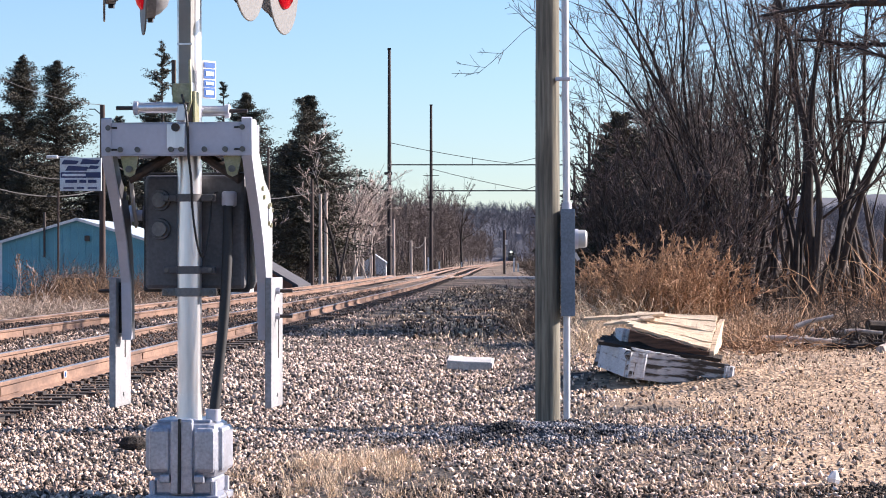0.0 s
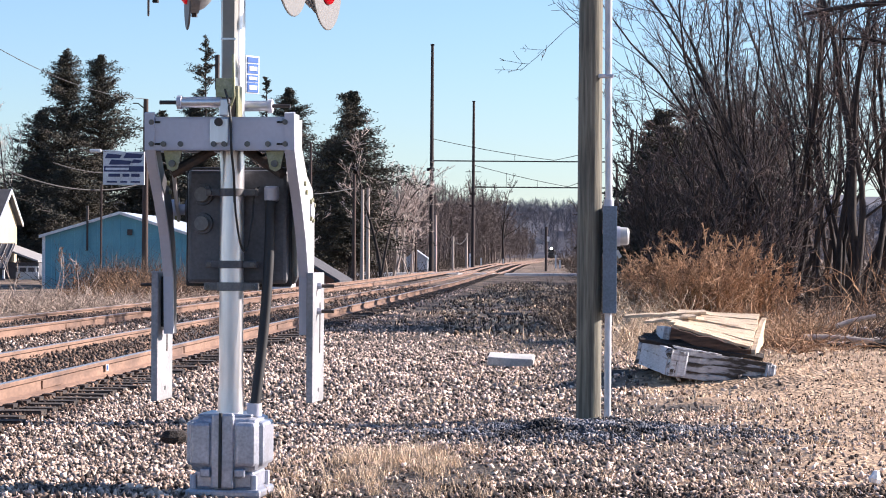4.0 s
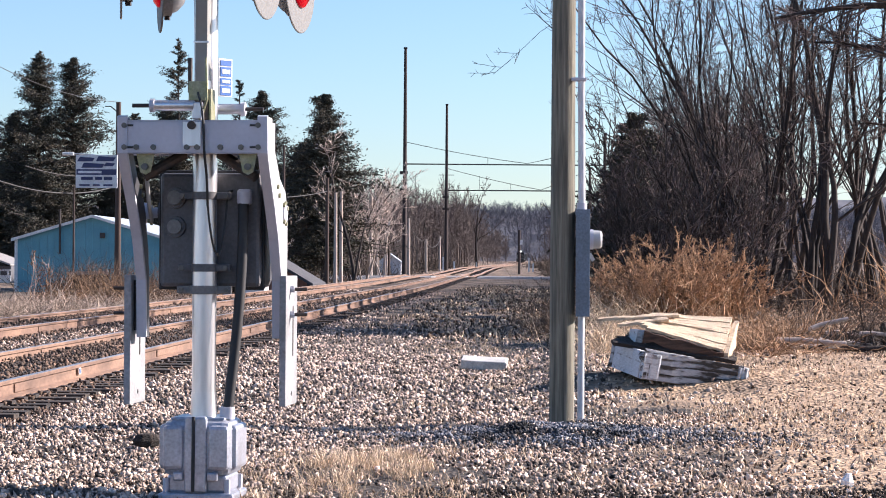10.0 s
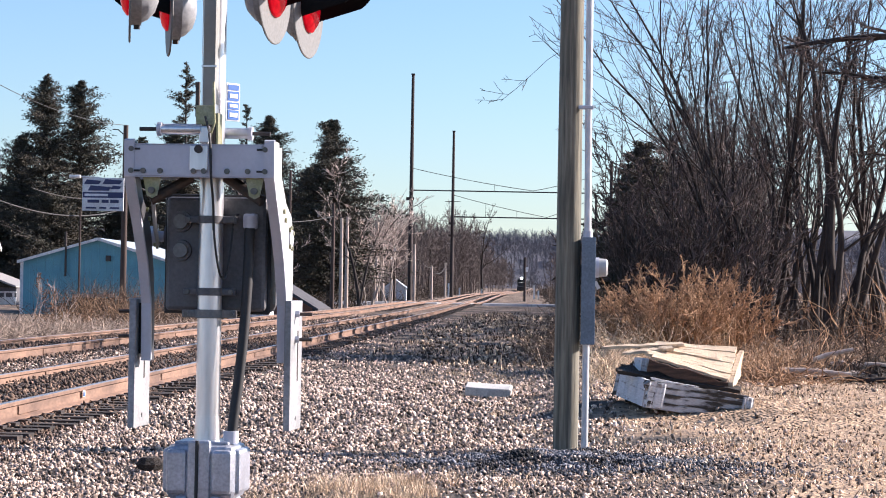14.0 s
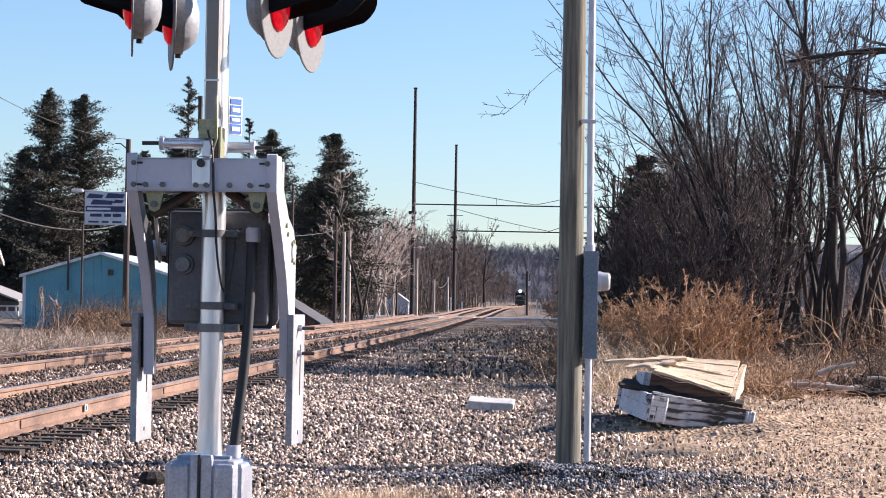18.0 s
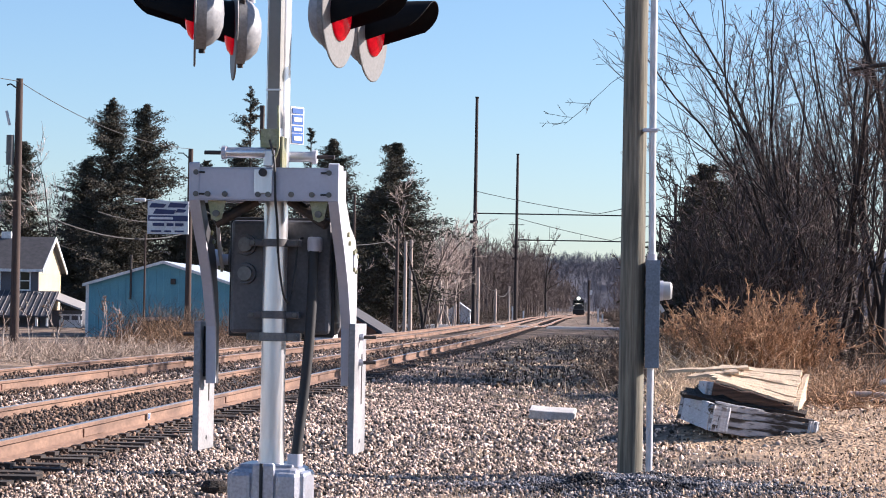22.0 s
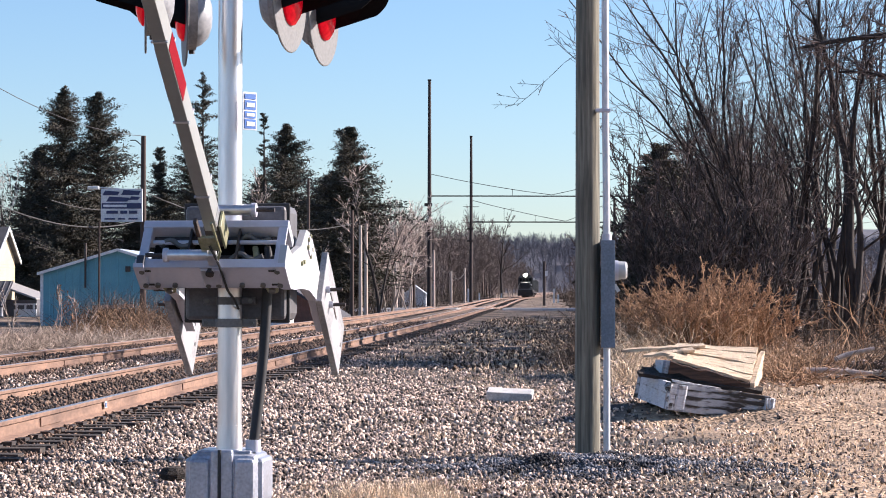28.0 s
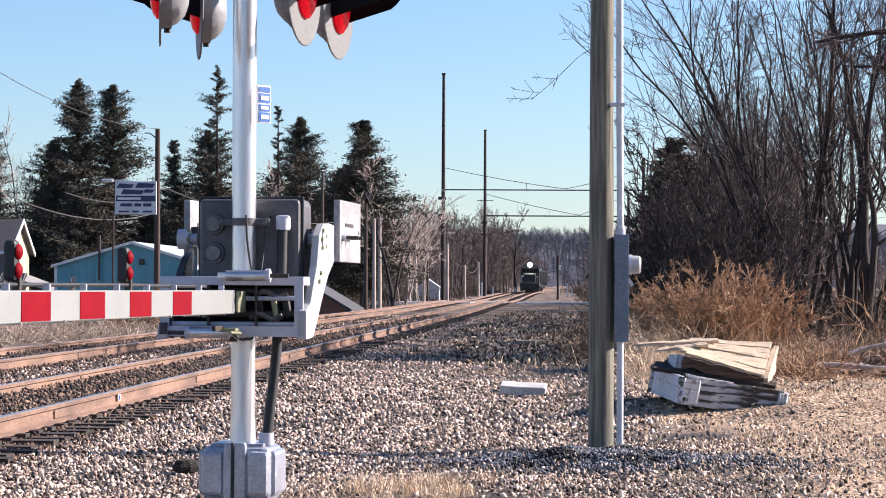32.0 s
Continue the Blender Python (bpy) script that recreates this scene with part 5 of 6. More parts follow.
# bare trees along the far side of the line
for k, (x, y, h, s, r) in enumerate(((-11.3, 158, 9.5, 2, 0.16), (-12.0, 175, 10.5, 3, 0.1), (-11.2, 190, 9.5, 4, 0.09), (-12.6, 205, 8.5, 4, 0.08), (-13.2, 182, 10, 3, 0.1), (-46, 196, 14.5, 2, 0.14), (-17.5, 160, 8, 3, 0.08))):
    bare_tree("bare_tree", x, y, h, s, 700 + k, "leafless tree beyond the line with twigs painted sunlit-pale", lean=0.14, r0=r, counts=(9, 7, 5), group="trees beyond the line",
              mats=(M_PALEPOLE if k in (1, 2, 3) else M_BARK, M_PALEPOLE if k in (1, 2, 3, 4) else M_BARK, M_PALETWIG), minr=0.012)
bare_tree("bare_tree", -8.6, 440, 15, 1, 725, "wide leafless tree beside the distant line", lean=0.05, r0=0.35, counts=(14, 7, 5), group="trees beyond the line", minr=0.03, spread=(0.7, 0.6, 0.6))
bare_tree("bare_tree", -17, 400, 13, 3, 721, "wide leafless tree beside the distant line", lean=0.2, r0=0.25, counts=(12, 7, 5), group="trees beyond the line", minr=0.03, spread=(0.6, 0.6, 0.6))

# brush piles past the far track
M_HEAP = material("cut_brush", (0.5, 0.4, 0.32), (0.26, 0.2, 0.155), 0.95, 0, 1, 8, 0, island=0.5)
for k, (x, y, sx, sy, n) in enumerate(((-18.3, 76, 1.6, 3, 3600), (-15.8, 78, 1.3, 3, 3000), (-21.5, 80, 2.2, 3, 2600), (-14.2, 92, 1.2, 6, 1600))):
    brush("brush_heap", x, y, sx, sy, n, 0.8, 20 + k, M_HEAP, "heap of pale cut brush and dry grass", 0.014, 1.3)
for k, (x, y, n, L, mt) in enumerate(((-18.1, 98, 900, 2.2, M_UNDER), (-17.2, 96, 900, 1.9, M_UNDER), (-16.3, 92, 500, 1.5, M_RUSTTWIG), (-14.6, 96, 800, 1.5, M_UNDER), (-17.6, 95, 500, 1.7, M_RUSTTWIG), (-13.6, 98, 700, 1.3, M_RUSTTWIG), (-15.6, 93, 900, 2.1, M_BRUSH))):
    brush("lineside_brush", x, y, 0.8, 1.6, n, L, 750 + k, mt, "dark tangled leafless brush beside the line", 0.012, 0.55)
for k, (x, y, h) in enumerate(((-19.6, 80, 2.6), (-18.7, 83, 3.0), (-18.0, 86, 2.6), (-16.9, 84, 3.2), (-20.4, 82, 2.2))):
    bare_tree("sapling", x, y, h * 0.75, 2, 770 + k, "thin pale leafless sapling", lean=0.2, r0=0.025, counts=(5, 4, 3), mats=(M_PALEPOLE, M_PALEPOLE, M_BRUSH), group="lineside saplings", minr=0.011)


# far woods and hills
def far_woods(name, n, x0, x1, y0, y1, h0, h1, seed, label, boughs=18, twigs=4):
    g = np.random.default_rng(seed)
    x, y = g.uniform(x0, x1, n), g.uniform(y0, y1, n)
    xx = x + bend(y)
    base = np.stack([xx, y, ground_z(xx, y)], -1)
    h = g.uniform(h0, h1, n)
    P = shoots(g, base, np.tile([0, 0, 1.0], (n, 1)), h, 5, 0.1, 0.05)
    R = taper((0.008 if y0 > 150 else 0.007) * h, 5, 0.3)
    v, f = tubes(P, R, 4)
    p, d, L, rad = side_shoots(g, P, R, boughs, 0.1, 1.0, 0.38, 0.6, 0.5)
    P2 = shoots(g, p, d, L, 4, 0.1, 0.1)
    thin = max(0.01, 0.00008 * y0)
    R2 = np.maximum(taper(rad, 4), thin)
    v2, f2 = tubes(P2, R2, 3)
    p, d, L, rad = side_shoots(g, P2, R2, twigs, 0.2, 1.0, 0.5, 0.6, 0.6)
    P3 = shoots(g, p, d, L, 3, 0.08, 0.12)
    v3, f3 = tubes(P3, np.maximum(taper(rad, 3) * 0.6, thin), 3)
    ob = new(name, many(name, np.r_[v, v2, v3], np.r_[f, f2 + len(v), f3 + len(v) + len(v2)], M_FARWOOD))
    return tagged(ob, label, "woods", kind="stuff")


far_woods("far_woods", 420, -75, -13, 430, 620, 10, 16, 1, "distant leafless woods along the line", 24, 6)
far_woods("far_woods", 200, 4, 95, 430, 700, 6, 10, 2, "distant leafless woods along the line")
far_woods("far_woods", 90, -45, -15, 250, 400, 6, 11, 3, "distant leafless woods along the line")
far_woods("far_woods", 110, -130, -46, 240, 330, 8, 13, 5, "leafless woods behind the houses")

far_woods("far_woods", 60, 4.8, 7.2, 68, 110, 4.4, 6.0, 6, "leafless woods behind the thicket", 30, 9)
far_woods("far_woods", 120, 7.0, 12, 110, 200, 5.5, 7.5, 4, "leafless woods behind the thicket", 30, 9)
far_woods("far_woods", 420, -90, -14, 780, 1200, 9, 13, 7, "distant leafless woods along the line")



def hill(name, y, pts, depth, label):
    g = Geo()
    n = 160
    xs = np.linspace(pts[0][0], pts[-1][0], n)
    zs = np.interp(xs, [p[0] for p in pts], [p[1] for p in pts])
    for k in range(n):
        jag = noise.noise((xs[k] * 0.02, y, 0)) * 4 + noise.noise((xs[k] * 0.11, y, 3)) * 2.5
        for t, dz in ((0.0, 0.0), (0.5, 0.75), (0.85, 0.98), (1.0, 1.0)):
            g.v.append((float(xs[k]), y + depth * t, float(zs[k] + jag) * dz - 2))
    for k in range(n - 1):
        for c in range(3):
            a = k * 4 + c
            g.f.append((a, a + 4, a + 5, a + 1))
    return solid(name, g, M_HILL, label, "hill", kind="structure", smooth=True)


def hill_woods(name, n, x0, x1, y, depth, top, seed, label):
    """Leafless trees on a hill's near slope."""
    g = np.random.default_rng(seed)
    t = g.uniform(0, 1, n) ** 0.7
    x = g.uniform(x0, x1, n)
    base = np.stack([x, y + depth * t, top * np.interp(t, [0, 0.5, 0.85, 1], [0, 0.75, 0.98, 1]) - 3], -1)
    P = shoots(g, base, np.tile([0, 0, 1.0], (n, 1)), g.uniform(6, 11, n), 4, 0.1, 0.05)
    R = taper(np.full(n, 0.14), 4, 0.3)
    v, f = tubes(P, R, 3)
    p, d, L, rad = side_shoots(g, P, R, 26, 0.1, 1.0, 0.5, 0.7, 0.6)
    v2, f2 = tubes(shoots(g, p, d, L, 3, 0.1, 0.14), np.maximum(taper(rad, 3), 0.075), 3)
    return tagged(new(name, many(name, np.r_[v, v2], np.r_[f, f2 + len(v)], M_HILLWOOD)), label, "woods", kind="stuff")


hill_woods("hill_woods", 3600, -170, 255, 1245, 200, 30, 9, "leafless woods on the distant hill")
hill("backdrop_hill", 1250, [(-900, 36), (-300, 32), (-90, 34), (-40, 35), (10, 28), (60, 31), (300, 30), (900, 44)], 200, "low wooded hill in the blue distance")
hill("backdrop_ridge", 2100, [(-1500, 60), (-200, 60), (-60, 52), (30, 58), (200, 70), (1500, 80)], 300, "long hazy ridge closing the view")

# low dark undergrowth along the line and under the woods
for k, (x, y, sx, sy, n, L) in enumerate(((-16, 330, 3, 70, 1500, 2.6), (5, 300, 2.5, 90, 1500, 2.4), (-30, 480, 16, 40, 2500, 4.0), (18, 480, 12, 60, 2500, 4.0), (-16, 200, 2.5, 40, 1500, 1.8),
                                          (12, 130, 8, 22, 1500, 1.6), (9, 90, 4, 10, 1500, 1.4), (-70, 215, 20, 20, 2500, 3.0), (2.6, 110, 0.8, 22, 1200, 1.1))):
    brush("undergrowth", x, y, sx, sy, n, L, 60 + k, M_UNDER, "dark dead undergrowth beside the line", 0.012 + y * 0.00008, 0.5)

# dry grass on the verge
def tufts(name, xy, L, seed, label, mat=None, w=0.006):
    g = np.random.default_rng(seed)
    n = len(xy)
    z = ground_z(xy[:, 0], xy[:, 1])
    p = np.stack([xy[:, 0], xy[:, 1], z - 0.01], -1)
    a = g.uniform(0, 2 * np.pi, n)
    s = np.stack([np.cos(a), np.sin(a), 0 * a], -1) * w
    lean = g.normal(0, 0.6, (n, 3)) * np.array([1, 1, 0]) + np.array([0, 0, 1])
    tip = p + lean / np.linalg.norm(lean, axis=1, keepdims=True) * (L * g.uniform(0.35, 1.3, n))[:, None]
    mid = (p + tip) / 2 + np.array([0, 0, 1]) * (L * 0.1)
    v = np.stack([p - s, p + s, mid + s * 0.7, tip, mid - s * 0.7], 1)
    k = 5 * np.arange(n)[:, None]
    tri = np.stack([k[:, 0] + 4, k[:, 0] + 2, k[:, 0] + 3], -1)
    quad = np.concatenate([k + np.array([[0, 1, 2, 4]])], 1)
    me = bpy.data.meshes.new(name)
    me.from_pydata(v.reshape(-1, 3).tolist(), [], quad.tolist() + tri.tolist())
    me.materials.append(mat or M_STRAW)
    return tagged(new(name, me), label, "grass", kind="stuff")


gr = np.random.default_rng(11)
seats = np.stack([gr.normal(-1.0, 0.4, 48), gr.normal(15.2, 0.85, 48)], -1)
clump = (seats[:, None] + gr.normal(0, 1, (48, 70, 2)) * gr.uniform(0.025, 0.08, (48, 1, 1))).reshape(-1, 2)
tufts("dry_grass", clump, 0.13, 1, "dry straw tufts among the stones", None, 0.0022)
seats = np.stack([gr.uniform(-1.6, 4.5, 150), gr.uniform(13, 40, 150)], -1)
clump = (seats[:, None] + gr.normal(0, 0.09, (150, 60, 2))).reshape(-1, 2)
tufts("dry_grass", clump, 0.08, 3, "dry straw tufts among the stones", None, 0.004)
n = 26000
xy = wedge(n, 12, 46, -0.09, 0.185)
share = np.interp(xy[:, 0], [-2.2, -1.0, 1.2, 3.0, 5.0], [0.0, 0.22, 0.45, 0.9, 1.0]) * (0.35 + 0.65 * (patchy(xy[:, 0] + 3, xy[:, 1]) > 0.45))
xy = xy[gr.uniform(size=n) < share]
tufts("dry_grass", xy, 0.06, 2, "short dry grass on the trodden verge", None, 0.009)


n = 9000
xy = np.stack([gr.uniform(-3.3, 3.0, n), gr.uniform(42, 140, n)], -1)
xy = xy[patchy(xy[:, 0] * 1.2, xy[:, 1] * 0.3 + 4) > 0.45]
tufts("verge_weeds", xy[::2], 0.16, 9, "low dead weeds along the verge", None, 0.012)
tufts("verge_weeds", xy[1::2], 0.15, 10, "low dead weeds along the verge", M_UNDER, 0.02)
n = 30000
xy = wedge(n, 11.5, 40, -0.12, 0.185)
share = np.interp(xy[:, 0], [-2.4, -1.2, 0.5, 3.0], [0.0, 0.5, 0.6, 1.0]) * (patchy(xy[:, 0] * 1.4 + 1, xy[:, 1] * 0.9) > 0.38)
xy = xy[gr.uniform(size=n) < share]
tufts("straw_bits", xy, 0.045, 8, "flattened bits of pale straw on the verge", None, 0.0035)


# ---- sheds, house, sign ----
def gable_shed(name, x0, x1, y, depth, z0, eave, peak, wall, roof, label, category, strips=0.0):
    cx = (x0 + x1) / 2
    sh = thing(name, pose(cx, y, z0), label, category)
    w, e, p = x1 - x0, eave - z0, peak - z0
    out = [(-w / 2, 0), (w / 2, 0), (w / 2, e), (0, p), (-w / 2, e)]
    body = part("wall", Geo().prism(out[::-1], "y", 0, depth), wall, sh)
    if strips:
        k = int(w / strips)
        for i in range(1, k):
            x = -w / 2 + w * i / k
            h = e + (p - e) * (1 - abs(x) / (w / 2)) - 0.06
            part("siding_rib", Geo().box((x, -0.015, h / 2), (0.05, 0.03, h)), wall, body)
    for s in (-1, 1):
        r = Geo()
        o = 0.22
        ex, ez = s * (w / 2 + o), e - (p - e) / (w / 2) * o
        pts = [(0, p), (ex, ez), (ex, ez + 0.12), (0, p + 0.12)]
        part("roof", r.prism(pts if s < 0 else pts[::-1], "y", -0.25, depth + 0.25), roof, sh)
        t = Geo().prism([(0, p - 0.02), (ex, ez - 0.02), (ex, ez + 0.13), (0, p + 0.13)][::-s], "y", -0.29, -0.255)
        part("barge_board", t, M_TRIM if roof is M_ROOFPALE else roof, sh, "pale barge board")
        part("corner_trim", Geo().box((s * (w / 2), -0.02, e / 2), (0.16, 0.06, e)), M_TRIM if roof is M_ROOFPALE else roof, sh)
    return sh


shed = gable_shed("metal_shed", -27.1, -18.9, 126, 16, -0.45, 2.5, 3.72, M_TEAL, M_ROOFPALE, "teal metal-clad shed with a pale low gable roof", "shed", 0.4)
part("vent_pipe", Geo().tube([(-1.7, -0.3, 2.2), (-1.7, -0.3, 4.6)], 0.06, 8), M_DARKSTEEL, shed)
part("wall_lamp", Geo().box((0.55, -0.1, 3.2), (0.25, 0.2, 0.3)), M_DARKSTEEL, shed)
shack = gable_shed("small_shed", -15.15, -13.0, 250, 3, -0.4, 1.5, 2.25, M_PVC, M_ROOFPALE, "small pale shed beside the line", "shed", 0.4)
glass = gable_shed("low_greenhouse", -15.4, -10.5, 116, 7, -0.4, 0.35, 1.8, M_BRICK, M_SHINGLE, "low rusty outbuilding with a dark pitched roof", "shed", 0.5)

house = thing("house", pose(-39.0, 165, -0.5), "two-storey house with cream gable, grey siding and dark shingle roof", "house")
HD, HW2, HE, HP = 7.0, 11.0, 4.4, 6.6
part("front_wall", Geo().box((-HW2 / 2, 0.1, HE / 2), (HW2, 0.2, HE)), M_GREYSIDE, house, "grey siding wall")
gw = part("gable_wall", Geo().prism([(0.2, 0), (HD, 0), (HD, HE), (HD / 2 + 0.1, HP - 0.1), (0.2, HE)], "x", -0.2, 0.0), M_CREAM, house, "cream siding gable")
part("gable_wall", Geo().prism([(0.2, 0), (HD, 0), (HD, HE), (HD / 2 + 0.1, HP - 0.1), (0.2, HE)], "x", -HW2, -HW2 + 0.2), M_CREAM, house)
for k in range(18):
    z = 0.3 + k * 0.22
    part("siding_board", Geo().prism([(0.2, z), (HD, z), (HD, z + 0.02), (0.2, z + 0.02)], "x", 0.0, 0.03), M_CREAM, gw)
for s in (0, 1):
    y0, y1 = (-0.35, HD / 2 + 0.1) if s == 0 else (HD + 0.35, HD / 2 + 0.1)
    z0 = HE - 0.2
    part("roof", Geo().prism([(y0, z0), (y1, HP), (y1, HP + 0.16), (y0, z0 + 0.16)][:: 1 if s == 0 else -1], "x", -HW2 - 0.3, 0.35), M_SHINGLE, house, "dark shingle roof")
    part("barge_board", Geo().prism([(y0, z0 - 0.1), (y1, HP - 0.1), (y1, HP + 0.17), (y0, z0 + 0.17)][:: 1 if s == 0 else -1], "x", 0.35, 0.42), M_TRIM, house, "white barge board")
part("fascia", Geo().box((-HW2 / 2, -0.38, HE - 0.12), (HW2 + 0.6, 0.06, 0.2)), M_TRIM, house, "white fascia")
for x in (-0.95, -3.1, -5.4, -7.6):
    w = part("window", Geo().box((x, -0.02, 3.55), (0.85, 0.08, 1.4)), M_TRIM, house, "white-framed sash window")
    for z in (3.23, 3.87):
        part("pane", Geo().box((x, -0.065, z), (0.64, 0.02, 0.56)), M_GLASS, w)
    part("shutter", Geo().box((x - 0.6, -0.01, 3.55), (0.32, 0.06, 1.4)), M_SHINGLE, house)
porch = part("porch_roof", Geo().prism([(-3.2, 1.0), (0.0, 2.75), (0.0, 2.85), (-3.2, 1.12)], "x", -HW2, 1.5), M_SHINGLE, house, "ribbed dark porch roof")
for k in range(30):
    x = -HW2 + 0.2 + k * 0.42
    part("roof_rib", Geo().prism([(-3.22, 1.12), (0.0, 2.85), (0.0, 2.9), (-3.22, 1.17)], "x", x, x + 0.03), M_SLAB, porch)
part("lean_roof", Geo().prism([(0.0, 2.8), (3.2, 1.65), (3.2, 1.53), (0.0, 2.65)], "y", -0.4, HD - 0.5), M_SLAB, house, "hipped side roof")
for x in (-4.4, -2.6, -0.8, 0.6, 1.35):
    part("porch_post", Geo().box((x, -2.9, 0.55), (0.14, 0.14, 1.1)), M_TRIM, house, "white porch post")
part("porch_wall", Geo().box((-4.75, -2.9, 0.2), (12.5, 0.2, 0.4)), M_GREYSIDE, house, "low grey wall of the porch")
part("side_wall", Geo().box((1.6, 3.0, 0.75), (3.0, 5.5, 1.5)), M_GREYSIDE, house)
for x in (1.7, 2.3, 2.9):
    part("deck_rail", Geo().box((x, 0.2, 0.6), (0.12, 0.12, 1.3)), M_TRIM, house, "white railing post")
part("deck_rail", Geo().box((2.3, 0.2, 1.2), (1.6, 0.1, 0.12)), M_TRIM, house)
part("deck_rail", Geo().box((2.3, 0.2, 0.5), (1.6, 0.08, 0.7)), M_TRIM, house)
part("chimney", Geo().box((-3.2, HD / 2 + 0.1, HP + 0.2), (0.7, 0.5, 0.6)), M_TRIM, house, "short white vent")

trailer = thing("white_trailer", pose(-12.9, 100, -0.3), "low white trailer parked beside the far track", "trailer")
part("body", Geo().box((0, 0, 0.62), (4.1, 1.8, 0.75)), M_TRIM, trailer, bevel=0.05)
part("skirt", Geo().box((0, 0, 0.24), (3.9, 1.7, 0.1)), M_DARKSTEEL, trailer)
for x in (-0.9, 0.9):
    wh = part("wheel", Geo().tube([(x, -0.9, 0.3), (x, 0.9, 0.3)], 0.3, 16), M_BLACK, trailer, "black tyre")

# half-fallen timber frame in the brush before the shed
frame_x = -18.0
lean = thing("propped_beam", pose(frame_x, 97.5, -0.35), "grey weathered timber beam propped on posts in brush", "old timber")
part("beam", Geo().box((0, 0, 1.24), (1.7, 0.12, 0.14), pose(0, 0, 0, 0, -2, 0)), M_PALEPOLE, lean, "grey weathered beam")
for x in (-0.75, 0.7):
    part("post", Geo().box((x, 0, 0.6), (0.12, 0.12, 1.2)), M_OLDWOOD, lean)
# dark sheet added for the shaded hollow behind the beam
part("shade_backing", Geo().box((0, 0.7, 0.6), (1.6, 0.05, 1.1)), M_OLDWOOD, lean, "dark sheet standing for the shaded hollow")

# roadside sign on its post
sign = thing("roadside_sign", pose(-18.1, 100, -0.4), "white and navy business sign board on a post", "sign")
part("post", Geo().tube([(-0.98, 0.1, 0), (-0.98, 0.1, 4.9)], 0.045, 8), M_DARKPOLE, sign)
board = part("board", Geo().box((0, 0, 5.58), (1.76, 0.12, 1.4)), M_SIGN, sign, "white sign board")
for x, z, w, h in ((-0.45, 6.1, 0.75, 0.2), (0.4, 6.12, 0.85, 0.22), (-0.15, 5.84, 1.0, 0.22), (0.55, 5.88, 0.5, 0.16), (0, 5.55, 1.7, 0.24)):
    part("emblem_bar", Geo().prism([(x - w / 2, z - h / 2), (x + w / 2 - 0.1, z - h / 2), (x + w / 2, z + h / 4), (x - w / 2 + 0.12, z + h / 2)][::-1] if z > 5.6 else
                                   [(x - w / 2, z - h / 2), (x + w / 2, z - h / 2), (x + w / 2, z + h / 2), (x - w / 2, z + h / 2)][::-1], "y", -0.07, -0.062), M_NAVY, board)
for x, z, w, h in ((-0.28, 5.55, 1.0, 0.1), (-0.4, 5.28, 0.5, 0.13), (0.1, 5.28, 0.3, 0.13), (0.5, 5.28, 0.36, 0.13), (-0.5, 5.0, 0.45, 0.07), (0.0, 5.0, 0.3, 0.07), (0.5, 5.0, 0.4, 0.07)):
    part("writing_bar", Geo().box((x, -0.076, z), (w, 0.012, h)), M_SIGN if z > 5.4 else M_NAVY, board)


# ---- poles, wires and the old catenary ----
def line_pole(x, y, top, r, mat, label, arms=(), group="line poles"):
    z = float(ground_z(x, y)) - 0.1
    p = thing("line_pole", pose(x, y, z), label, "pole", group)
    part("shaft", Geo().tube([(0, 0, 0), (0, 0, top - z)], [r, r * 0.72], 12), mat, p, smooth=True)
    for dz, w in arms:
        part("crossarm", Geo().box((0, -r, top - z - dz), (w, 0.1, 0.11)), mat, p)
        for s in (-0.45, 0.45):
            part("insulator", Geo().tube([(s * w, -r, top - z - dz + 0.05), (s * w, -r, top - z - dz + 0.2)], 0.04, 8), M_TRIM, p)
    return p


def wire(name, a, b, sag, r, mat, label, n=14):
    a, b = Vector(a), Vector(b)
    pts = [a.lerp(b, k / n) - Vector((0, 0, 4 * sag * (k / n) * (1 - k / n))) for k in range(n + 1)]
    return solid(name, Geo().tube(pts, r, 5), mat, label, "cable", "overhead cables")


p1 = line_pole(-20.2, 82, 9.3, 0.17, M_DARKPOLE, "dark red-brown timber power pole with a transformer")
part("transformer", Geo().tube([(-0.26, -0.1, 6.7), (-0.26, -0.1, 7.75)], 0.14, 14), M_LOCOGREY, p1, "grey pole transformer", smooth=True)
part("top_bracket", Geo().tube([(0, 0, 9.35), (-0.3, -0.1, 9.55), (-0.42, -0.1, 9.5)], 0.03, 6), M_DARKSTEEL, p1)
part("cutout", Geo().tube([(-0.42, -0.1, 8.6), (-0.3, -0.1, 8.1)], 0.05, 6), M_PVC, p1)
part("down_cable", Geo().tube([(-0.28, -0.15, 6.7), (-0.3, -0.2, 6.0), (-0.1, -0.2, 5.6)], 0.02, 6), M_BLACK, p1)
p2 = line_pole(-18.9, 110, 8.8, 0.16, M_DARKPOLE, "dark timber power pole with a street lamp arm")
part("top_bracket", Geo().tube([(0, 0, 8.7), (-0.35, -0.1, 9.0), (-0.6, -0.1, 9.0)], 0.03, 6), M_DARKSTEEL, p2)
part("lamp_arm", Geo().tube([(0, 0, 6.5), (-1.2, 0, 6.75), (-2.1, 0, 6.8)], 0.03, 6), M_PVC, p2)
part("lamp_head", Geo().box((-2.35, 0, 6.78), (0.55, 0.22, 0.16)), M_TRIM, p2, "white street lamp head", bevel=0.05)
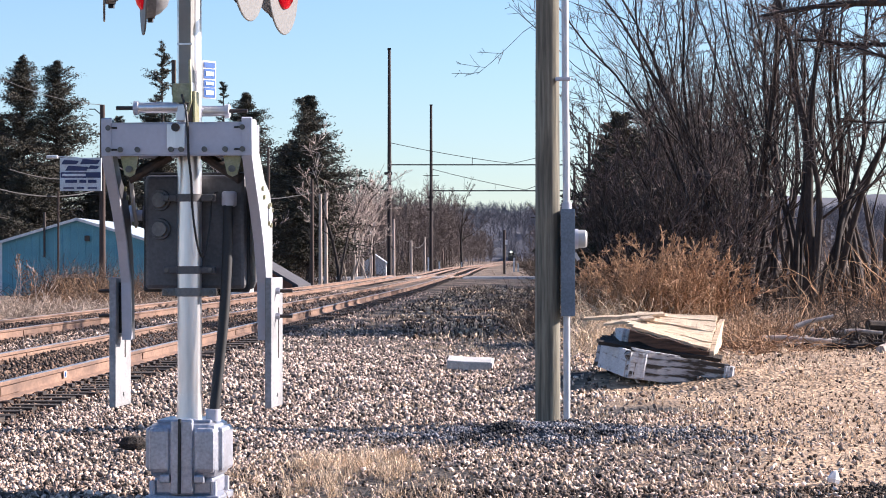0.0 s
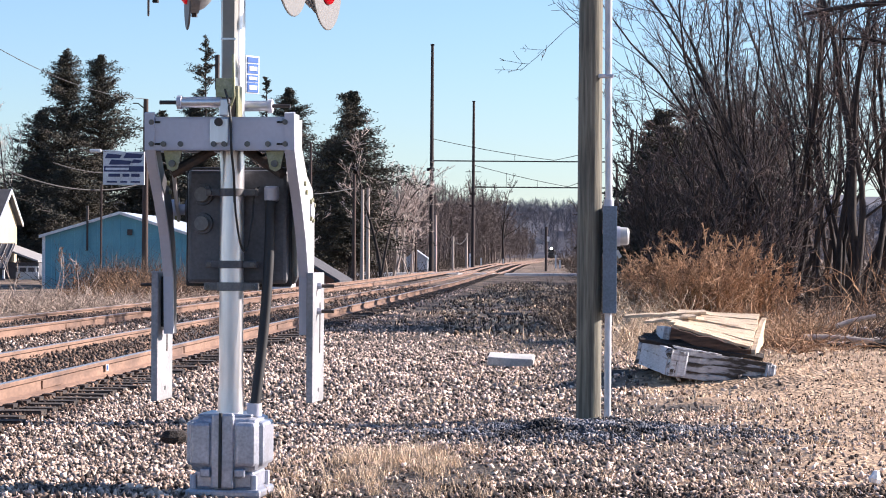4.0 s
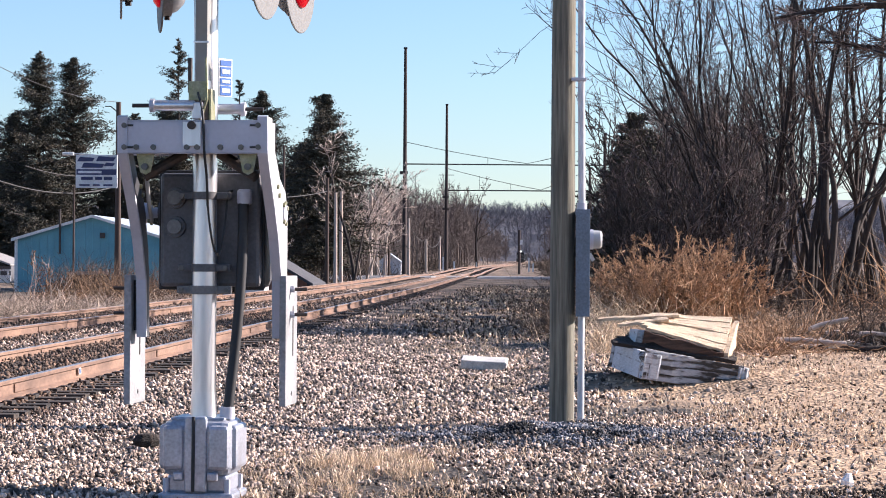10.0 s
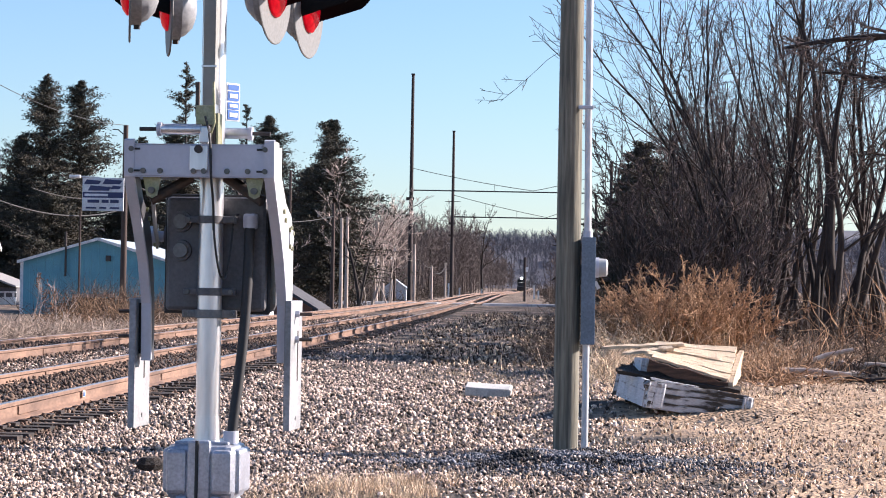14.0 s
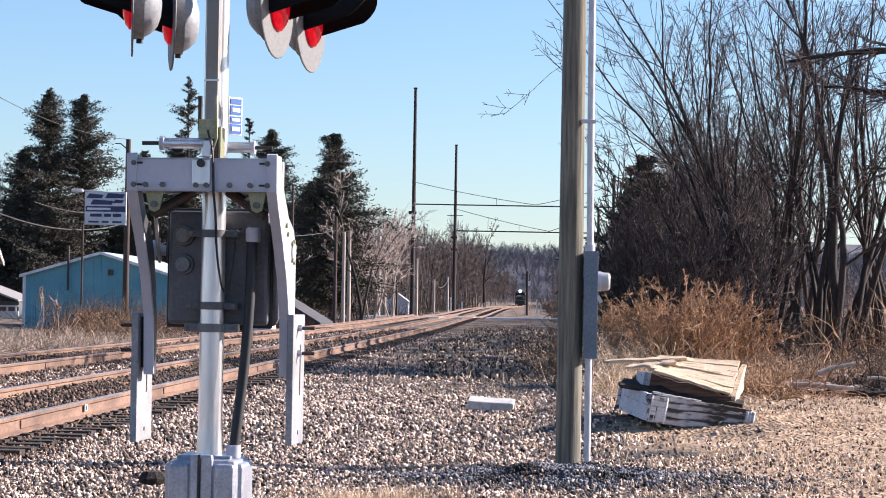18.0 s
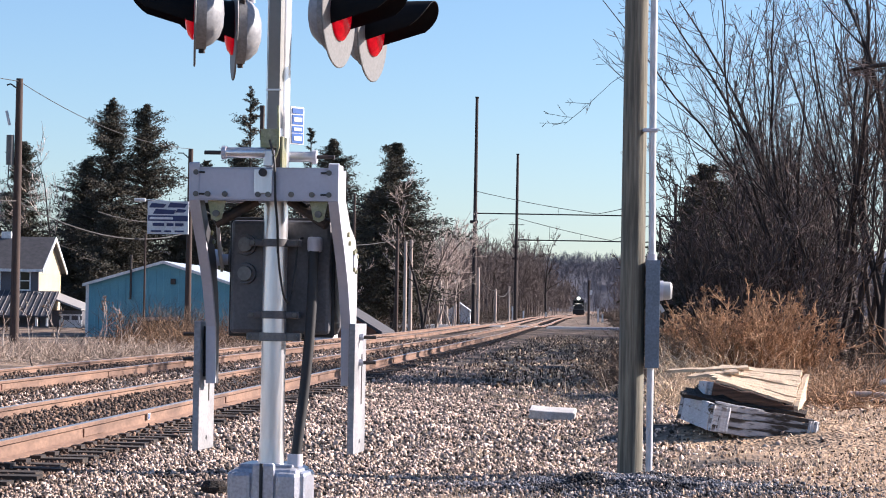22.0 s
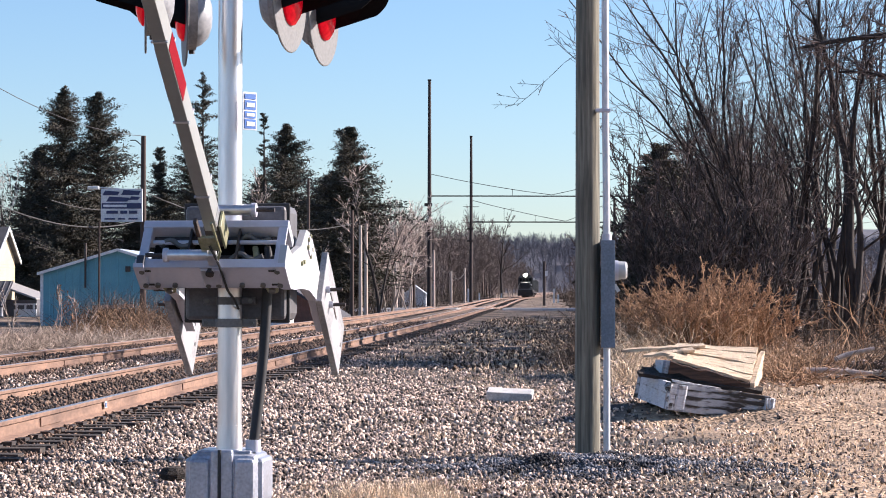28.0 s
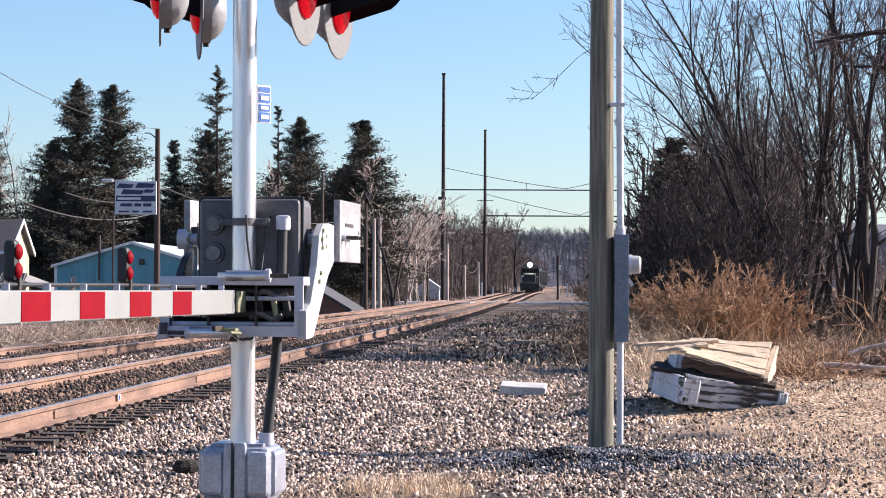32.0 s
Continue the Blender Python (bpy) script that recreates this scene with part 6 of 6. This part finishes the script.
for k, (x, y, top, r, mt) in enumerate(((-12.44, 150, 6.75, 0.13, M_DARKPOLE), (-12.3, 155, 5.95, 0.13, M_PALEPOLE), (-12.32, 160, 6.2, 0.14, M_PALEPOLE), (-12.87, 200, 7.0, 0.15, M_PALEPOLE), (-12.65, 205, 6.6, 0.12, M_PALEPOLE),
                                        (-12.19, 215, 4.85, 0.13, M_DARKPOLE), (-12.57, 260, 6.3, 0.16, M_PALEPOLE), (-12.29, 300, 4.4, 0.16, M_PALEPOLE), (-11.63, 330, 5.1, 0.17, M_PALEPOLE), (-14.2, 140, 8.3, 0.1, M_DARKPOLE))):
    q = line_pole(x, y, top, r, mt, "pale bleached timber line pole" if mt is M_PALEPOLE else "dark timber line pole")
    if k == 5:
        part("insulator", Geo().tube([(0, -0.15, 5.0), (0, -0.15, 5.4)], 0.08, 8), M_TRIM, q)
        part("insulator", Geo().tube([(-0.3, -0.15, 4.2), (-0.3, -0.15, 4.5)], 0.08, 8), M_TRIM, q)
wire("power_line", (-20.2, 82, 9.2), (-18.9, 110, 8.8), 0.5, 0.014, M_WIRE, "thin overhead power line")
wire("power_line", (-22.5, 60, 9.8), (-20.2, 82, 9.2), 0.4, 0.014, M_WIRE, "thin overhead power line")
wire("phone_cable", (-20.2, 82, 5.0), (-18.9, 110, 4.9), 0.75, 0.025, M_WIRE, "thick sagging telephone cable")
wire("phone_cable", (-22.5, 60, 5.6), (-20.2, 82, 5.0), 0.4, 0.025, M_WIRE, "thick sagging telephone cable")
wire("phone_cable", (-22.2, 105, 5.6), (-18.9, 110, 5.5), 0.3, 0.024, M_WIRE, "thick sagging telephone cable")
wire("phone_cable", (-18.9, 110, 6.2), (-12.44, 150, 5.9), 1.0, 0.024, M_WIRE, "thick sagging telephone cable")
wire("phone_cable", (-12.44, 150, 5.6), (-12.87, 200, 6.2), 1.4, 0.024, M_WIRE, "thick sagging telephone cable")
wire("phone_cable", (-12.87, 200, 4.6), (-12.57, 260, 5.2), 1.6, 0.024, M_WIRE, "thick sagging telephone cable")
wire("phone_cable", (-12.57, 260, 5.6), (-12.29, 300, 4.2), 0.6, 0.025, M_WIRE, "thick sagging telephone cable")
wire("phone_cable", (-12.29, 300, 4.0), (-11.63, 330, 4.6), 0.8, 0.04, M_WIRE, "thick sagging telephone cable")


def mast_pole(x, y, top, r, label):
    z = float(ground_z(x, y)) - 0.2
    p = thing("catenary_mast", pose(x, y, z), label, "catenary mast", "old catenary masts")
    part("column", Geo().tube([(0, 0, 0), (0, 0, top - z)], [r, r * 0.6], 10), M_STEELPOLE, p)
    part("cap", Geo().box((0, 0, top - z), (r * 1.5, r * 1.5, 0.15)), M_STEELPOLE, p)
    for h in (10.6, 8.9):
        part("clamp_band", Geo().box((-0.1, 0, h), (r * 3.2, r * 2.2, 0.3)), M_STEELPOLE, p)
    return p


c1 = mast_pole(-11.8, 235, 22.7, 0.24, "tall black steel catenary mast beside the far track")
c2 = mast_pole(-10.92, 335, 23.8, 0.28, "tall black steel catenary mast beside the far track")
c3 = mast_pole(8.0, 235, 14.3, 0.24, "tall black steel catenary mast beside the verge")
c4 = mast_pole(9.3, 335, 15.0, 0.28, "tall black steel catenary mast beside the verge")
part("peg", Geo().box((0, -0.3, 13.7), (2.2, 0.08, 0.08)), M_STEELPOLE, c2)
for (xa, xm, xb, y, zb, zt, r) in ((-11.8, 0.3, 8.0, 235, 11.2, 13.4, 0.07), (-10.92, 2.4, 9.3, 335, 11.7, 14.8, 0.1)):
    solid("cross_span", Geo().tube([(xa, y, zb), (xb, y, zb - 0.05)], r, 6), M_STEELPOLE, "dark horizontal steel cross-span over the tracks", "cross-span", "catenary spans")
    rw = 0.03 + 0.01 * (y > 300)
    wire("span_wire", (xa, y, zt), (xm, y, zb + 0.1), 0.15, rw, M_STEELPOLE, "thin slanting span wire over the tracks")
    wire("span_wire", (xm, y, zb + 0.1), (xb, y, zt), 0.15, rw, M_STEELPOLE, "thin slanting span wire over the tracks")
    for t in (0.35, 0.68):
        x = xa + (xm - xa) * t
        solid("dropper", Geo().tube([(x, y, zb), (x, y, zt + (zb - zt) * t)], 0.025, 5), M_STEELPOLE, "short vertical hanger on the span wire", "hanger", "span hangers")

# lineside posts and a pale pipe barrier
post = thing("signal_post", pose(-0.5, 290, float(ground_z(-0.5, 290))), "slim dark lineside post with a white plate", "post")
part("shaft", Geo().tube([(0, 0, 0), (0, 0, 5.4)], 0.16, 10), M_STEELPOLE, post)
part("plate", Geo().box((0.25, -0.2, 3.9), (0.3, 0.05, 0.6)), M_TRIM, post, "small white plate")
for k, (x, y, h) in enumerate(((-11.2, 345, 1.6), (-10.2, 350, 1.3), (-11.9, 352, 2.0), (0.75, 330, 1.9), (1.35, 330, 1.2), (-12.7, 262, 0.7), (-8.3, 420, 1.0))):
    z = float(ground_z(x, y))
    solid("marker_post", Geo().box((0, 0, h / 2), (0.22, 0.2, h)), M_TRIM, "short white lineside marker post", "post", "marker posts", m=pose(x, y, z))
for x0, x1 in ((-3.7, 14.0), (-4.65, -6.35), (-7.4, -8.35), (-8.55, -9.85), (-10.9, -30.0)):
    g = Geo().prism([(190.5, 0.0), (201.5, 0.0), (201.0, 0.30), (191.0, 0.30)], "x", min(x0, x1), max(x0, x1))
    solid("road", g, M_SLAB, "pale worn road over the tracks at a distant crossing", "road", kind="structure")


solid("rail_tag", Geo().box((0, 0, 0), (0.006, 0.13, 0.07)), M_SIGN, "small white and blue tag on the rail", "tag", m=pose(-4.708, 25.1, 0.21), bevel=0.002)
solid("rail_tag", Geo().box((0, 0, 0), (0.008, 0.045, 0.05)), M_BLUE, "small blue label on the rail's tag", "tag", m=pose(-4.702, 25.08, 0.21), bevel=0.002)
solid("paper_scrap", Geo().lathe([(0.0, 0.0), (0.04, 0.005), (0.05, 0.03), (0.02, 0.08), (0.0, 0.085)], 7, Matrix.Diagonal((1.0, 0.6, 1.0, 1))), M_SIGN, "crumpled white paper scrap on the verge", "litter", m=pose(2.0, 14.7, float(ground_z(2.0, 14.7)), 0, 12, 30))


# ---- the approaching train ----
def line_pose(y):
    h = math.degrees(math.atan2(float(bend(y + 5) - bend(y - 5)), 10.0))
    return pose(TRACKS[0] + float(bend(y)), y, RAIL_TOP + float(rise(y)), 0, 0, -h)


def bogie(parent, y):
    b = part("bogie", Geo().box((0, y, 0.75), (2.3, 3.2, 0.45)), M_LOCO, parent, "black bogie")
    for dy in (-1.2, 0, 1.2):
        part("wheelset", Geo().tube([(-0.78, y + dy, 0.5), (0.78, y + dy, 0.5)], 0.5, 18), M_DARKSTEEL, b)


def locomotive():
    """Built with its nose towards -y at the origin."""
    lo = thing("locomotive", line_pose(1200), "black diesel locomotive with a bright headlight, hauling a train", "locomotive")
    part("underframe", Geo().box((0, 10.5, 1.35), (3.0, 21.0, 0.35)), M_LOCO, lo, bevel=0.03)
    part("pilot", Geo().prism([(-1.5, 0.35), (1.5, 0.35), (1.5, 1.4), (-1.5, 1.4)][::-1], "y", -0.15, 0.15), M_LOCO, lo, "black pilot plate")
    part("coupler", Geo().box((0, -0.45, 0.9), (0.35, 0.7, 0.35)), M_DARKSTEEL, lo)
    part("anticlimber", Geo().box((0, -0.15, 1.62), (2.9, 0.3, 0.25)), M_LOCOGREY, lo)
    part("nose", Geo().prism([(0.9, 1.5), (0.9, 2.9), (1.2, 3.05), (3.4, 3.15), (3.4, 1.5)][::-1], "x", -0.95, 0.95), M_LOCO, lo, "short black nose", bevel=0.08)
    cab = part("cab", Geo().prism([(-1.5, 1.5), (1.5, 1.5), (1.5, 3.9), (1.1, 4.45), (0.4, 4.6), (-0.4, 4.6), (-1.1, 4.45), (-1.5, 3.9)][::-1], "y", 3.2, 6.2), M_LOCO, lo, "black cab", bevel=0.05)
    for x in (-0.95, -0.32, 0.32, 0.95):
        part("windscreen", Geo().box((x, 3.18, 3.55), (0.5, 0.05, 0.6)), M_GLASS, cab)
    for x in (-0.95, 0.95):
        part("number_board", Geo().box((x, 3.17, 4.15), (0.55, 0.06, 0.25)), M_LOCOGREY, cab)
    lamp = part("headlight", Geo().tube([(0, 3.1, 4.5), (0, 3.22, 4.5)], 0.34, 16), M_HEADLIGHT, cab, "glaring headlight")
    for x in (-1.05, 1.05):
        part("ditch_light", Geo().tube([(x, -0.2, 1.95), (x, -0.05, 1.95)], 0.1, 12), M_LOCOGREY, lo)
    for x in (-1.3, 1.3):
        part("handrail", Geo().tube([(x, 0.0, 1.5), (x, 0.0, 2.6), (x * 0.8, 0.6, 2.7)], 0.03, 6), M_TRIM, lo)
        part("step", Geo().box((x, 0.3, 0.75), (0.4, 0.6, 1.0)), M_LOCO, lo)
    part("long_hood", Geo().prism([(-0.9, 1.5), (0.9, 1.5), (0.9, 3.8), (0.6, 4.2), (-0.6, 4.2), (-0.9, 3.8)][::-1], "y", 6.2, 20.3), M_LOCO, lo, "black engine hood", bevel=0.03)
    for y in (9, 12.5, 16):
        part("roof_fan", Geo().tube([(0, y, 4.2), (0, y, 4.4)], 0.5, 14), M_LOCOGREY, lo)
    part("side_vent", Geo().box((0.93, 17, 3.2), (0.1, 3.0, 1.0)), M_LOCOGREY, lo)
    part("fuel_tank", Geo().box((0, 10.5, 0.8), (2.6, 5.5, 0.8)), M_LOCO, lo, bevel=0.1)
    part("mirror", Geo().box((1.75, 3.6, 3.7), (0.35, 0.1, 0.45)), M_TRIM, lo, "pale cab mirror")
    bogie(lo, 4.2)
    bogie(lo, 16.6)
    return lo


def hopper():
    h = thing("hopper_car", line_pose(1225), "dark ribbed freight car behind the locomotive", "freight car", "freight cars")
    part("body", Geo().prism([(-1.5, 1.2), (1.5, 1.2), (1.55, 3.9), (-1.55, 3.9)][::-1], "y", 0.5, 15.5), M_LOCOGREY, h, bevel=0.04)
    for k in range(9):
        part("rib", Geo().box((1.58, 1.2 + k * 1.7, 2.5), (0.1, 0.15, 2.6)), M_LOCOGREY, h)
    part("sill", Geo().box((0, 8, 1.1), (2.8, 15.6, 0.25)), M_LOCO, h)
    bogie(h, 2.2)
    bogie(h, 13.8)
    return h


train = [(locomotive(), 0.0)]
car = hopper()
train.append((car, 22.0))
for k in range(1, 5):
    train.append((copy_thing(car, line_pose(1225 + 16.5 * k)), 22.0 + 16.5 * k))


# ---- motion ----
def gate_pose(a):
    return pivot_m @ pose(0, 0, 0, a, 0, 0)


def motions():
    walk(gate, [(0, gate_pose(0)), (12, gate_pose(0)), (24.5, gate_pose(0)), (25.0, gate_pose(0.3)), (25.5, gate_pose(3.5)), (26.5, gate_pose(28)), (27.5, gate_pose(48)),
                (28, gate_pose(52.5)), (28.5, gate_pose(58)), (29, gate_pose(64.3)), (29.5, gate_pose(71)), (30, gate_pose(77.3)), (30.5, gate_pose(83)),
                (31, gate_pose(87.9)), (31.4, gate_pose(89.7)), (32, gate_pose(90))])
    for car, back in train:
        walk(car, [(t, line_pose(380 + 25.0 * (32 - t) + back)) for t in range(0, 33, 2)])


motions()
